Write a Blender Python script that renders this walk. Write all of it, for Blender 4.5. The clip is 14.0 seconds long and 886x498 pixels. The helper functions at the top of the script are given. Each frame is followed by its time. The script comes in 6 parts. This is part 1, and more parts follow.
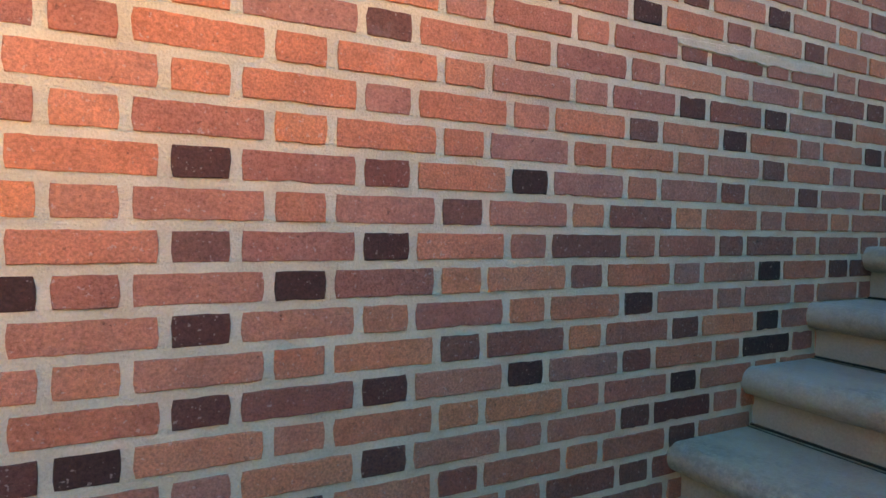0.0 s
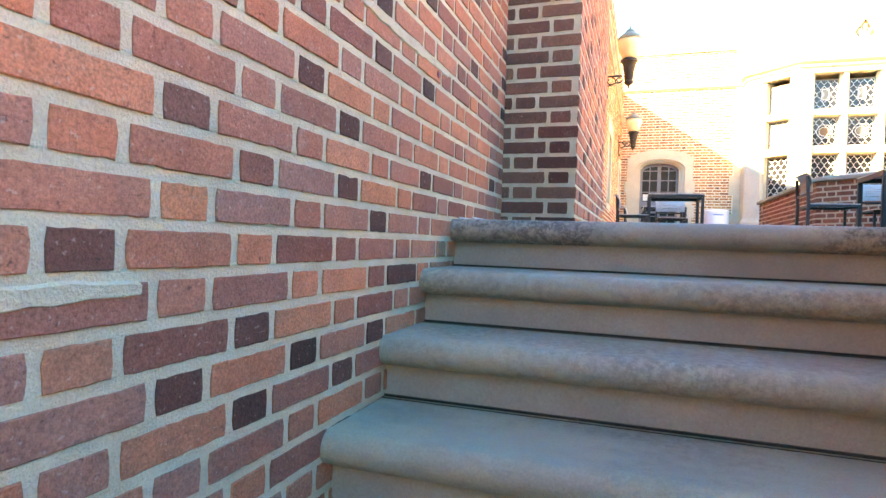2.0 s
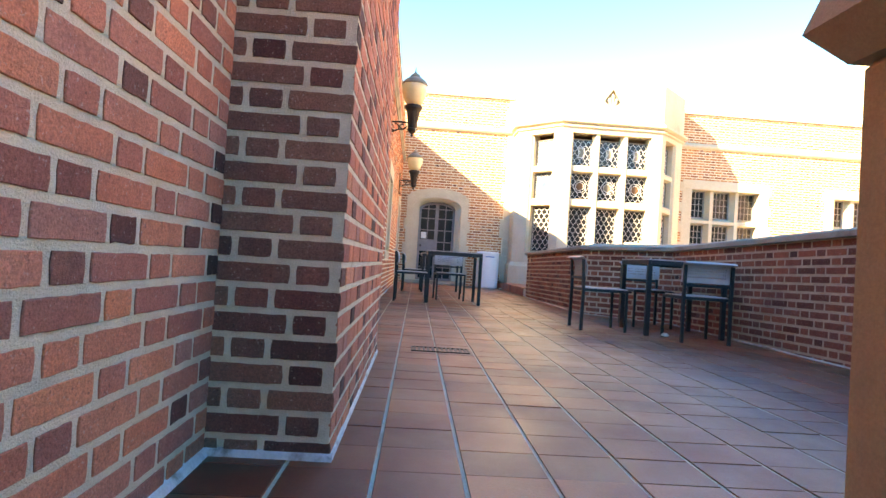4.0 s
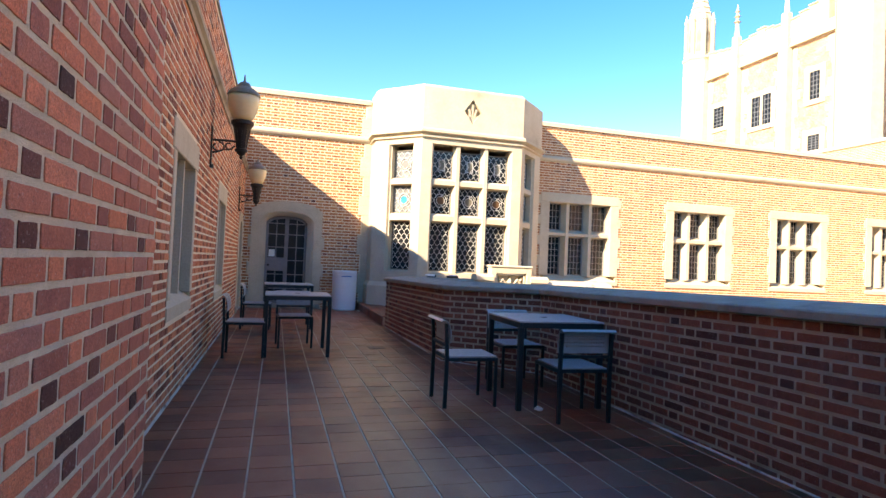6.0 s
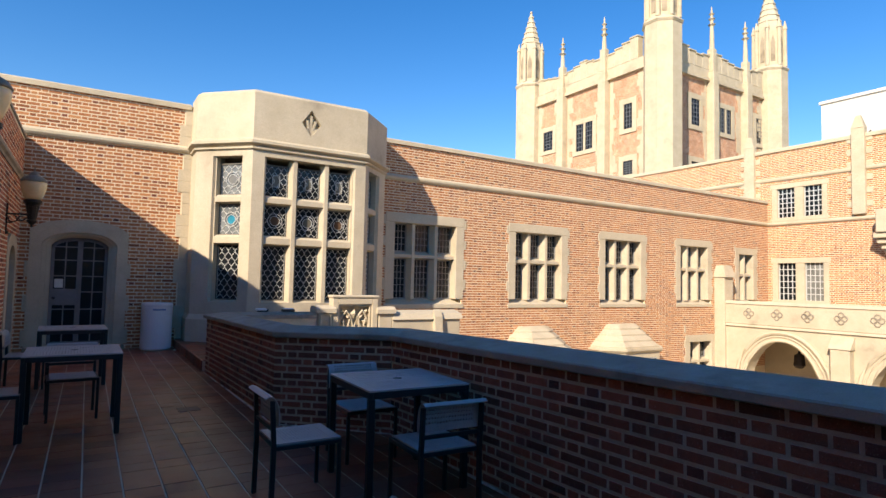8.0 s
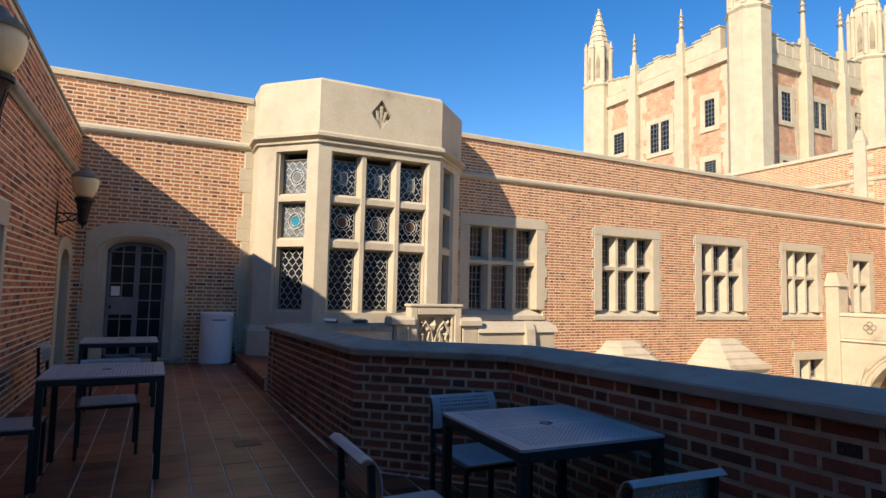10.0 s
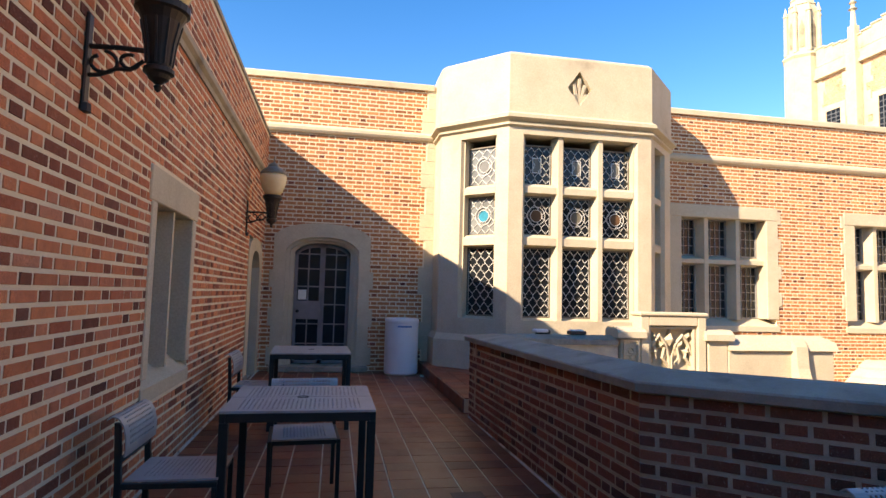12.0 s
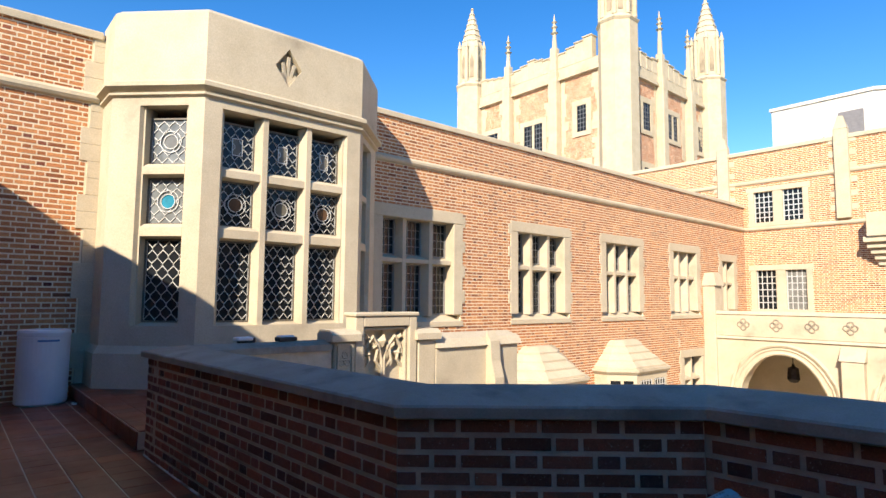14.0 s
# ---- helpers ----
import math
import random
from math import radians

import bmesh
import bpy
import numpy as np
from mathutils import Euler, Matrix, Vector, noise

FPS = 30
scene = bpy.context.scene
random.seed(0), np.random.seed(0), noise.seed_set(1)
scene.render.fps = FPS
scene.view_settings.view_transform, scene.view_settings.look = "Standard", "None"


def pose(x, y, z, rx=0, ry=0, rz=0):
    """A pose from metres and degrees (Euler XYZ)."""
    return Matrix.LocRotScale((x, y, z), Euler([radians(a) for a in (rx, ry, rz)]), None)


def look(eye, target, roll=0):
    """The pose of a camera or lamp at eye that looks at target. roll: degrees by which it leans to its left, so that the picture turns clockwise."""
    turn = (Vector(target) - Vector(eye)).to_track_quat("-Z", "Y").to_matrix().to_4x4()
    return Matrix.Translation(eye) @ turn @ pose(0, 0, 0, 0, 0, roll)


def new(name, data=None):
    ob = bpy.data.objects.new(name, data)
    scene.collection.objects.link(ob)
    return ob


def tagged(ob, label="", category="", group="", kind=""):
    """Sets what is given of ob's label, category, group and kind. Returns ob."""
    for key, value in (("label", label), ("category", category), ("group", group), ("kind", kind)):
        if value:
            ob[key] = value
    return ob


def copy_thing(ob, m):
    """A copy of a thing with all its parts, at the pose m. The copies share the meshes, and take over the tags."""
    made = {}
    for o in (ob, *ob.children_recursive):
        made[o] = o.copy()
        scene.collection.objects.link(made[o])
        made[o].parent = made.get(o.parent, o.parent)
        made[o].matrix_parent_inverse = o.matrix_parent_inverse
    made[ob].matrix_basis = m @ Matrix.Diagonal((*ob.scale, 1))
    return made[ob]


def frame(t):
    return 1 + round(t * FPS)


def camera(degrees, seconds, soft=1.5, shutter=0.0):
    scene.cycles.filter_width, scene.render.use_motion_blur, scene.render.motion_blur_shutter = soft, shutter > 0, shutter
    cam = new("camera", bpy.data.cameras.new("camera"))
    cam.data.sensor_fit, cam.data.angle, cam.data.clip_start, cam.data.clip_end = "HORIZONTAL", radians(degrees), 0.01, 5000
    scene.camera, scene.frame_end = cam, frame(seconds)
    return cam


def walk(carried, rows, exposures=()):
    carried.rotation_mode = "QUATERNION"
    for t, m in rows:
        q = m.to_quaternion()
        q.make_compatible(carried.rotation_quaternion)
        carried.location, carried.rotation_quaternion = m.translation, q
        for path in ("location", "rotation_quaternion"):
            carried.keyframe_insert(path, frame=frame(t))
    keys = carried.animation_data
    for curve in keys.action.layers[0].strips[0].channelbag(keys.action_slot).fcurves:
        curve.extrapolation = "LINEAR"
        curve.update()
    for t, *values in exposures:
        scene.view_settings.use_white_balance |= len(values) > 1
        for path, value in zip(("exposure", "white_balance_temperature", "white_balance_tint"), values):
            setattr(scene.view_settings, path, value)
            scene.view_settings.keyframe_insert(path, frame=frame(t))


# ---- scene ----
cam = camera(75.1, 14.0)
PATH = [
    (0, (-0.117, -0.047, -0.628), (0.779, 1.739, -0.712), 1.0),
    (0.2, (-0.005, 0.008, -0.623), (1.14, 1.646, -0.699), 1.1),
    (0.5, (0.172, 0.095, -0.596), (1.566, 1.528, -0.677), 1.0),
    (1, (0.521, 0.217, -0.47), (2.158, 1.365, -0.53), 1.4),
    (1.5, (0.802, 0.297, -0.302), (2.61, 1.151, -0.343), 1.5),
    (2, (1.095, 0.357, -0.083), (2.986, 1.007, -0.109), 1.9),
    (2.5, (1.356, 0.429, 0.093), (3.296, 0.913, 0.089), 1.9),
    (3, (1.618, 0.462, 0.229), (3.598, 0.744, 0.242), 2.3),
    (3.5, (1.898, 0.505, 0.387), (3.895, 0.608, 0.429), 1.8),
    (3.7, (2.002, 0.486, 0.46), (4.001, 0.503, 0.505), 2.7),
    (5.8, (3.094, 0.204, 1.158), (5.035, -0.275, 1.206), 2.3),
    (6, (3.186, 0.178, 1.196), (5.108, -0.375, 1.247), 2.4),
    (6.5, (3.389, 0.1, 1.316), (5.25, -0.629, 1.379), 2.2),
    (7, (3.654, 0.06, 1.434), (5.414, -0.888, 1.515), 1.8),
    (7.2, (3.726, 0.022, 1.474), (5.437, -1.009, 1.567), 1.4),
    (9.3, (5.0, -0.403, 1.43), (6.709, -1.431, 1.579), 1.2),
    (9.5, (5.155, -0.412, 1.411), (6.898, -1.382, 1.561), 1.2),
    (10, (5.602, -0.428, 1.378), (7.395, -1.302, 1.531), 1.3),
    (10.5, (6.014, -0.414, 1.361), (7.87, -1.14, 1.525), 1.5),
    (11, (6.46, -0.381, 1.355), (8.378, -0.921, 1.525), 1.7),
    (11.5, (6.838, -0.349, 1.363), (8.79, -0.755, 1.52), 1.5),
    (12, (7.231, -0.254, 1.357), (9.192, -0.618, 1.513), 1.5),
    (12.5, (7.581, -0.235, 1.345), (9.524, -0.685, 1.501), 1.5),
    (13, (7.885, -0.269, 1.351), (9.77, -0.919, 1.513), 1.3),
    (13.5, (8.036, -0.311, 1.381), (9.793, -1.251, 1.549), 1.0),
    (14, (8.068, -0.37, 1.372), (9.574, -1.674, 1.543), 0.5),
]
EXPOSURES = [(0.0, 3.60, 23500, 20), (0.5, 4.23, 24000, 22), (1.5, 4.42, 20000, 18), (2.5, 4.30, 17000, 16), (3.7, 3.50, 13300, 15), (5.8, 1.94, 9000, 15), (7.2, 0.91, 7600, 12), (9.5, 0.38, 7500, 11), (11.0, 0.79, 8200, 14), (12.0, 1.25, 8800, 15), (12.5, 1.37, 8800, 15), (13.2, 1.38, 8400, 13), (14.0, 0.78, 7400, 10)]
walk(cam, [(t, look(eye, target, roll)) for t, eye, target, roll in PATH], EXPOSURES)

# ---------------------------------------------------------------- world, sun
SUN_WAY = Vector((1.55, -2.85, -1.98)).normalized()
elev = math.asin(-SUN_WAY.z)
world = bpy.data.worlds.new("world")
scene.world = world
world.use_nodes = True
wn = world.node_tree.nodes
sky = wn.new("ShaderNodeTexSky")
sky.sky_type = "NISHITA"
sky.sun_disc = False
sky.sun_elevation = elev
sky.sun_rotation = math.atan2(-SUN_WAY.x, -SUN_WAY.y)
sky.air_density, sky.dust_density, sky.ozone_density = 1.0, 0.0, 3.0
wn["Background"].inputs["Strength"].default_value = 0.15
deep = wn.new("ShaderNodeHueSaturation")
deep.inputs["Saturation"].default_value = 1.38
deep.inputs["Hue"].default_value = 0.509
world.node_tree.links.new(sky.outputs[0], deep.inputs["Color"])
world.node_tree.links.new(deep.outputs[0], wn["Background"].inputs["Color"])
sun_data = bpy.data.lights.new("sun", "SUN")
sun_data.energy, sun_data.angle, sun_data.color = 5.1, radians(0.53), (1.0, 0.93, 0.86)
sun = new("sun", sun_data)
sun.matrix_world = look((0, 0, 30), Vector((0, 0, 30)) + SUN_WAY)


# ---------------------------------------------------------------- materials
def nodes_of(name):
    m = bpy.data.materials.new(name)
    m.use_nodes = True
    nt = m.node_tree
    return m, nt, nt.nodes["Principled BSDF"]


def ramp(nt, stops, src, mode="LINEAR"):
    r = nt.nodes.new("ShaderNodeValToRGB")
    r.color_ramp.interpolation = mode
    els = r.color_ramp.elements
    while len(els) < len(stops):
        els.new(0.5)
    for e, (p, c) in zip(els, stops):
        e.position, e.color = p, (*c, 1)
    nt.links.new(src, r.inputs[0])
    return r.outputs[0]


def noise_out(nt, scale, detail=4.0, rough=0.6, stretch=None, placed=False):
    """placed: by the place in the world, for pieces that share one mesh."""
    src = nt.nodes.new("ShaderNodeNewGeometry").outputs["Position"] if placed else nt.nodes.new("ShaderNodeTexCoord").outputs["Object"]
    if stretch:
        mp = nt.nodes.new("ShaderNodeMapping")
        mp.inputs["Scale"].default_value = stretch
        nt.links.new(src, mp.inputs[0])
        src = mp.outputs[0]
    n = nt.nodes.new("ShaderNodeTexNoise")
    n.inputs["Scale"].default_value, n.inputs["Detail"].default_value, n.inputs["Roughness"].default_value = scale, detail, rough
    nt.links.new(src, n.inputs["Vector"])
    return n.outputs["Fac"]


def mixed(nt, a, b, fac, mode="MIX"):
    n = nt.nodes.new("ShaderNodeMix")
    n.data_type, n.blend_type = "RGBA", mode
    for socket, v in ((n.inputs[0], fac), (n.inputs[6], a), (n.inputs[7], b)):
        if isinstance(v, (int, float)):
            socket.default_value = v
        elif isinstance(v, tuple):
            socket.default_value = (*v, 1)
        else:
            nt.links.new(v, socket)
    return n.outputs[2]


def bump(nt, bsdf, src, dist, strength=1.0):
    b = nt.nodes.new("ShaderNodeBump")
    b.inputs["Distance"].default_value, b.inputs["Strength"].default_value = dist, strength
    nt.links.new(src, b.inputs["Height"])
    nt.links.new(b.outputs[0], bsdf.inputs["Normal"])


def plain(name, dark, light, scale=6.0, rough=0.7, metal=0.0, grain=60.0, relief=0.001, stain=None, stain_scale=1.3, stain_at=(0.5, 0.75)):
    """Two-scale mottled surface."""
    m, nt, b = nodes_of(name)
    col = ramp(nt, [(0.3, dark), (0.7, light)], noise_out(nt, scale))
    fine = noise_out(nt, grain, 3.0, 0.7)
    col = mixed(nt, col, ramp(nt, [(0.3, (0.72, 0.72, 0.72)), (0.7, (1.1, 1.1, 1.1))], fine), 0.6, "MULTIPLY")
    if stain:
        f = ramp(nt, [(stain_at[0], (0, 0, 0)), (stain_at[1], (1, 1, 1))], noise_out(nt, stain_scale, 6.0, 0.65))
        col = mixed(nt, col, stain, f)
    nt.links.new(col, b.inputs["Base Color"])
    b.inputs["Roughness"].default_value, b.inputs["Metallic"].default_value = rough, metal
    b.inputs["Specular IOR Level"].default_value = 0.25 if rough >= 0.8 else 0.45
    bump(nt, b, fine, relief)
    return m


def brick_material(name, stops, source, rough=0.85, bloom=0.35):
    """source: 'island' for joined bricks, 'object' for single ones."""
    m, nt, b = nodes_of(name)
    if source == "island":
        rnd = nt.nodes.new("ShaderNodeNewGeometry").outputs["Random Per Island"]
    else:
        rnd = nt.nodes.new("ShaderNodeObjectInfo").outputs["Random"]
    col = ramp(nt, stops, rnd, "LINEAR")
    mid = noise_out(nt, 14.0, 5.0, 0.7)
    col = mixed(nt, col, ramp(nt, [(0.25, (0.62, 0.6, 0.6)), (0.75, (1.18, 1.15, 1.12))], mid), 0.7, "MULTIPLY")
    fine = noise_out(nt, 190.0, 3.0, 0.75)
    col = mixed(nt, col, ramp(nt, [(0.3, (0.5, 0.47, 0.46)), (0.62, (1.14, 1.14, 1.14))], fine), 0.8, "MULTIPLY")
    speck = ramp(nt, [(0.66, (0, 0, 0)), (0.72, (1, 1, 1))], noise_out(nt, 120.0, 2.0, 0.5))
    col = mixed(nt, col, mixed(nt, col, (0.62, 0.54, 0.47), 0.28), speck)
    pit = ramp(nt, [(0.28, (1, 1, 1)), (0.34, (0, 0, 0))], noise_out(nt, 75.0, 3.0, 0.6))
    col = mixed(nt, col, mixed(nt, col, (0.05, 0.03, 0.025), 0.6), pit)
    salt = ramp(nt, [(0.62, (0, 0, 0)), (0.8, (1, 1, 1))], noise_out(nt, 2.3, 8.0, 0.7))
    col = mixed(nt, col, mixed(nt, col, (0.5, 0.46, 0.42), bloom), salt)
    nt.links.new(col, b.inputs["Base Color"])
    b.inputs["Roughness"].default_value, b.inputs["Specular IOR Level"].default_value = rough, 0.25
    bump(nt, b, mixed(nt, fine, mid, 0.4), 0.005)
    return m


RED = [(0.0, (0.28, 0.088, 0.062)), (0.12, (0.42, 0.15, 0.105)), (0.25, (0.60, 0.185, 0.105)), (0.36, (0.70, 0.22, 0.12)), (0.45, (0.46, 0.19, 0.14)), (0.58, (0.64, 0.205, 0.115)), (0.70, (0.43, 0.15, 0.108)), (0.82, (0.72, 0.25, 0.145)), (0.92, (0.74, 0.235, 0.115)), (1.0, (0.50, 0.20, 0.14))]
DARK = [(0.0, (0.065, 0.03, 0.024)), (0.4, (0.14, 0.052, 0.04)), (0.75, (0.21, 0.08, 0.058)), (1.0, (0.27, 0.105, 0.075))]
PALE = [(0.0, (0.27, 0.095, 0.04)), (0.15, (0.42, 0.155, 0.06)), (0.35, (0.52, 0.205, 0.08)), (0.6, (0.47, 0.19, 0.085)), (0.8, (0.58, 0.24, 0.095)), (1.0, (0.64, 0.30, 0.125))]
M_BRICK = brick_material("brick_joined", RED, "island", bloom=0.5)
M_BRICK_DARK = brick_material("brick_dark_joined", DARK, "island")
M_BRICK_ONE = brick_material("brick_single", RED, "object", bloom=0.5)
M_BRICK_DARK_ONE = brick_material("brick_dark_single", DARK, "object")
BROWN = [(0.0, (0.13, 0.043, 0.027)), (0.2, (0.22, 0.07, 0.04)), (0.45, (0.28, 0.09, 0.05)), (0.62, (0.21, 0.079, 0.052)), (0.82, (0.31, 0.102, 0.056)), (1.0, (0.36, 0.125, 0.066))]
FIRED = [(0.0, (0.30, 0.09, 0.05)), (0.15, (0.48, 0.145, 0.073)), (0.32, (0.66, 0.21, 0.097)), (0.45, (0.58, 0.22, 0.125)), (0.58, (0.72, 0.25, 0.108)), (0.7, (0.47, 0.155, 0.08)), (0.85, (0.76, 0.275, 0.118)), (1.0, (0.60, 0.245, 0.145))]
M_BRICK_FIRED = brick_material("brick_fired", FIRED, "island", bloom=0.3)
M_BRICK_FIRED_ONE = brick_material("brick_fired_single", FIRED, "object", bloom=0.3)
M_BRICK_BROWN = brick_material("brick_brown", BROWN, "island")
M_BRICK_BROWN_ONE = brick_material("brick_brown_single", BROWN, "object")
# darker, greyer bricks for the pier's end face than for its front
PIER_END = [(0.0, (0.10, 0.046, 0.036)), (0.3, (0.20, 0.09, 0.065)), (0.55, (0.28, 0.13, 0.088)), (0.75, (0.17, 0.074, 0.054)), (1.0, (0.33, 0.15, 0.095))]
M_BRICK_PIER_END = brick_material("brick_pier_end", PIER_END, "island")
M_BRICK_PIER_END_ONE = brick_material("brick_pier_end_single", PIER_END, "object")
M_BRICK_PALE_ONE = brick_material("brick_pale_single", PALE, "object")
M_BRICK_PALE = brick_material("brick_pale", PALE, "island")
M_MORTAR = plain("mortar", (0.58, 0.475, 0.325), (0.76, 0.635, 0.455), 9.0, 0.95, 0, 190.0, 0.006, (0.40, 0.26, 0.175), 1.1, (0.58, 0.82))
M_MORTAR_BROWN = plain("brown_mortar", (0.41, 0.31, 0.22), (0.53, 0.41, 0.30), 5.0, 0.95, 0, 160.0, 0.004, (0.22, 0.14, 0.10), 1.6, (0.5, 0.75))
M_MORTAR_PALE = plain("pale_mortar", (0.72, 0.59, 0.40), (0.82, 0.69, 0.48), 5.0, 0.95, 0, 160.0, 0.003, (0.50, 0.38, 0.26), 1.1, (0.6, 0.85))
M_STONE = plain("cast_stone", (0.50, 0.42, 0.29), (0.60, 0.515, 0.37), 2.2, 0.85, 0, 60.0, 0.002, (0.31, 0.255, 0.175), 1.1, (0.54, 0.8))
M_STONE_OLD = plain("old_stone", (0.30, 0.24, 0.165), (0.42, 0.35, 0.25), 2.2, 0.85, 0, 90.0, 0.0015, (0.13, 0.105, 0.075), 1.4, (0.48, 0.72))
M_STONE_GREY = plain("coping_stone", (0.29, 0.24, 0.175), (0.39, 0.335, 0.25), 3.0, 0.85, 0, 130.0, 0.0015, (0.14, 0.12, 0.095), 2.6, (0.52, 0.75))
def step_material(name, low, high, amount):
    m, nt, b = nodes_of(name)
    col = ramp(nt, [(0.3, (0.262, 0.262, 0.205)), (0.7, (0.35, 0.353, 0.278))], noise_out(nt, 3.0, 6.0, 0.65))
    tan = ramp(nt, [(0.42, (0, 0, 0)), (0.6, (1, 1, 1))], noise_out(nt, 1.6, 6.0, 0.7, (1.6, 0.6, 1.0)))
    col = mixed(nt, col, (0.37, 0.345, 0.225), mixed(nt, (0, 0, 0), tan, 0.75))
    dirt = ramp(nt, [(low, (0, 0, 0)), (high, (1, 1, 1))], noise_out(nt, 2.1, 9.0, 0.75, (1.0, 0.55, 1.0)))
    pits = ramp(nt, [(0.42, (0, 0, 0)), (0.56, (1, 1, 1))], noise_out(nt, 45.0, 6.0, 0.8))
    col = mixed(nt, col, (0.06, 0.053, 0.045), mixed(nt, (0, 0, 0), mixed(nt, dirt, pits, 1.0, "MULTIPLY"), amount))
    smut = ramp(nt, [(0.46, (0, 0, 0)), (0.62, (1, 1, 1))], noise_out(nt, 5.5, 8.0, 0.7, (1.0, 0.5, 1.0)))
    col = mixed(nt, col, (0.20, 0.185, 0.155), mixed(nt, (0, 0, 0), smut, 0.35))
    fine = noise_out(nt, 170.0, 4.0, 0.75)
    col = mixed(nt, col, ramp(nt, [(0.3, (0.72, 0.72, 0.72)), (0.7, (1.12, 1.12, 1.12))], fine), 0.75, "MULTIPLY")
    nt.links.new(col, b.inputs["Base Color"])
    b.inputs["Roughness"].default_value = 0.62
    bump(nt, b, mixed(nt, fine, pits, 0.4), 0.0018)
    return m


M_STEP = step_material("step_stone", 0.46, 0.62, 0.5)
M_STEP_DIRTY = step_material("step_stone_grimy", 0.46, 0.54, 0.9)
M_RISER = plain("riser_stone", (0.305, 0.285, 0.225), (0.375, 0.357, 0.283), 3.0, 0.85, 0, 150.0, 0.001, (0.25, 0.235, 0.2), 1.8, (0.55, 0.8))
M_STUCCO = plain("tan_stone", (0.40, 0.29, 0.17), (0.47, 0.35, 0.22), 3.0, 0.85, 0, 160.0, 0.0012, (0.30, 0.21, 0.12), 2.0, (0.55, 0.8))
M_GROUT = plain("grout", (0.48, 0.38, 0.275), (0.66, 0.55, 0.42), 1.7, 0.9, 0, 120.0, 0.001, (0.26, 0.14, 0.085), 1.3, (0.55, 0.75))
M_SEALANT_WHITE = plain("white_sealant", (0.46, 0.45, 0.42), (0.68, 0.67, 0.64), 9.0, 0.6, 0, 120.0, 0.001, (0.22, 0.18, 0.14), 9.0, (0.48, 0.66))
M_SEALANT = plain("pale_sealant", (0.42, 0.37, 0.30), (0.60, 0.54, 0.45), 7.0, 0.7, 0, 120.0, 0.001, (0.16, 0.11, 0.08), 3.5, (0.48, 0.62))
M_BLACK = plain("black_steel", (0.012, 0.012, 0.013), (0.02, 0.02, 0.022), 8.0, 0.45, 0.0, 200.0, 0.0002)
M_GREY_METAL = plain("grey_painted_metal", (0.35, 0.335, 0.305), (0.43, 0.415, 0.38), 5.0, 0.42, 0.0, 180.0, 0.0002)
M_IRON = plain("dark_bronze", (0.025, 0.018, 0.014), (0.05, 0.038, 0.03), 9.0, 0.5, 0.5, 150.0, 0.0004)
M_CAP = plain("lamp_cap_metal", (0.22, 0.165, 0.10), (0.34, 0.26, 0.165), 9.0, 0.5, 0.3, 120.0, 0.0004)
M_WHITE = plain("white_plastic", (0.70, 0.68, 0.65), (0.78, 0.76, 0.72), 3.0, 0.45, 0, 200.0, 0.0002)
M_BLUE = plain("blue_print", (0.05, 0.16, 0.34), (0.07, 0.2, 0.4), 3.0, 0.5)
M_RED = plain("red_plastic", (0.25, 0.03, 0.03), (0.33, 0.05, 0.045), 30.0, 0.6)
M_PAPER = plain("notice_paper", (0.72, 0.70, 0.62), (0.8, 0.78, 0.7), 5.0, 0.8)
M_DOOR = plain("door_grey_paint", (0.16, 0.155, 0.16), (0.22, 0.21, 0.215), 6.0, 0.5, 0, 150.0, 0.0004)
M_LEAD = plain("lead_came", (0.52, 0.52, 0.49), (0.66, 0.65, 0.6), 20.0, 0.5, 0.2, 200.0, 0.0003)
M_LEAD_DARK = plain("dark_came", (0.10, 0.10, 0.10), (0.16, 0.16, 0.155), 20.0, 0.5, 0.2, 200.0, 0.0003)
M_LEAD_MID = plain("weathered_came", (0.22, 0.22, 0.21), (0.32, 0.31, 0.29), 20.0, 0.5, 0.2, 200.0, 0.0003)
M_FRAME = plain("window_metal", (0.12, 0.105, 0.08), (0.18, 0.16, 0.12), 8.0, 0.5)
M_ROOF = plain("roof_gravel", (0.25, 0.24, 0.22), (0.33, 0.31, 0.28), 3.0, 0.95, 0, 60.0, 0.004)
M_GROUND = plain("court_paving", (0.52, 0.45, 0.35), (0.62, 0.55, 0.44), 0.6, 0.9, 0, 20.0, 0.003)
# grey that stands for the dimness inside the rooms
M_SHADE = plain("room_shade", (0.20, 0.19, 0.17), (0.26, 0.25, 0.22), 2.0, 0.9)
M_HATCH = plain("brown_plate", (0.12, 0.05, 0.032), (0.17, 0.075, 0.05), 8.0, 0.6)
M_PLANT = plain("plant_box_black", (0.015, 0.015, 0.016), (0.03, 0.03, 0.03), 8.0, 0.5)
M_TAN_PANEL = plain("roof_hut_panel", (0.60, 0.57, 0.52), (0.68, 0.65, 0.6), 1.0, 0.7)


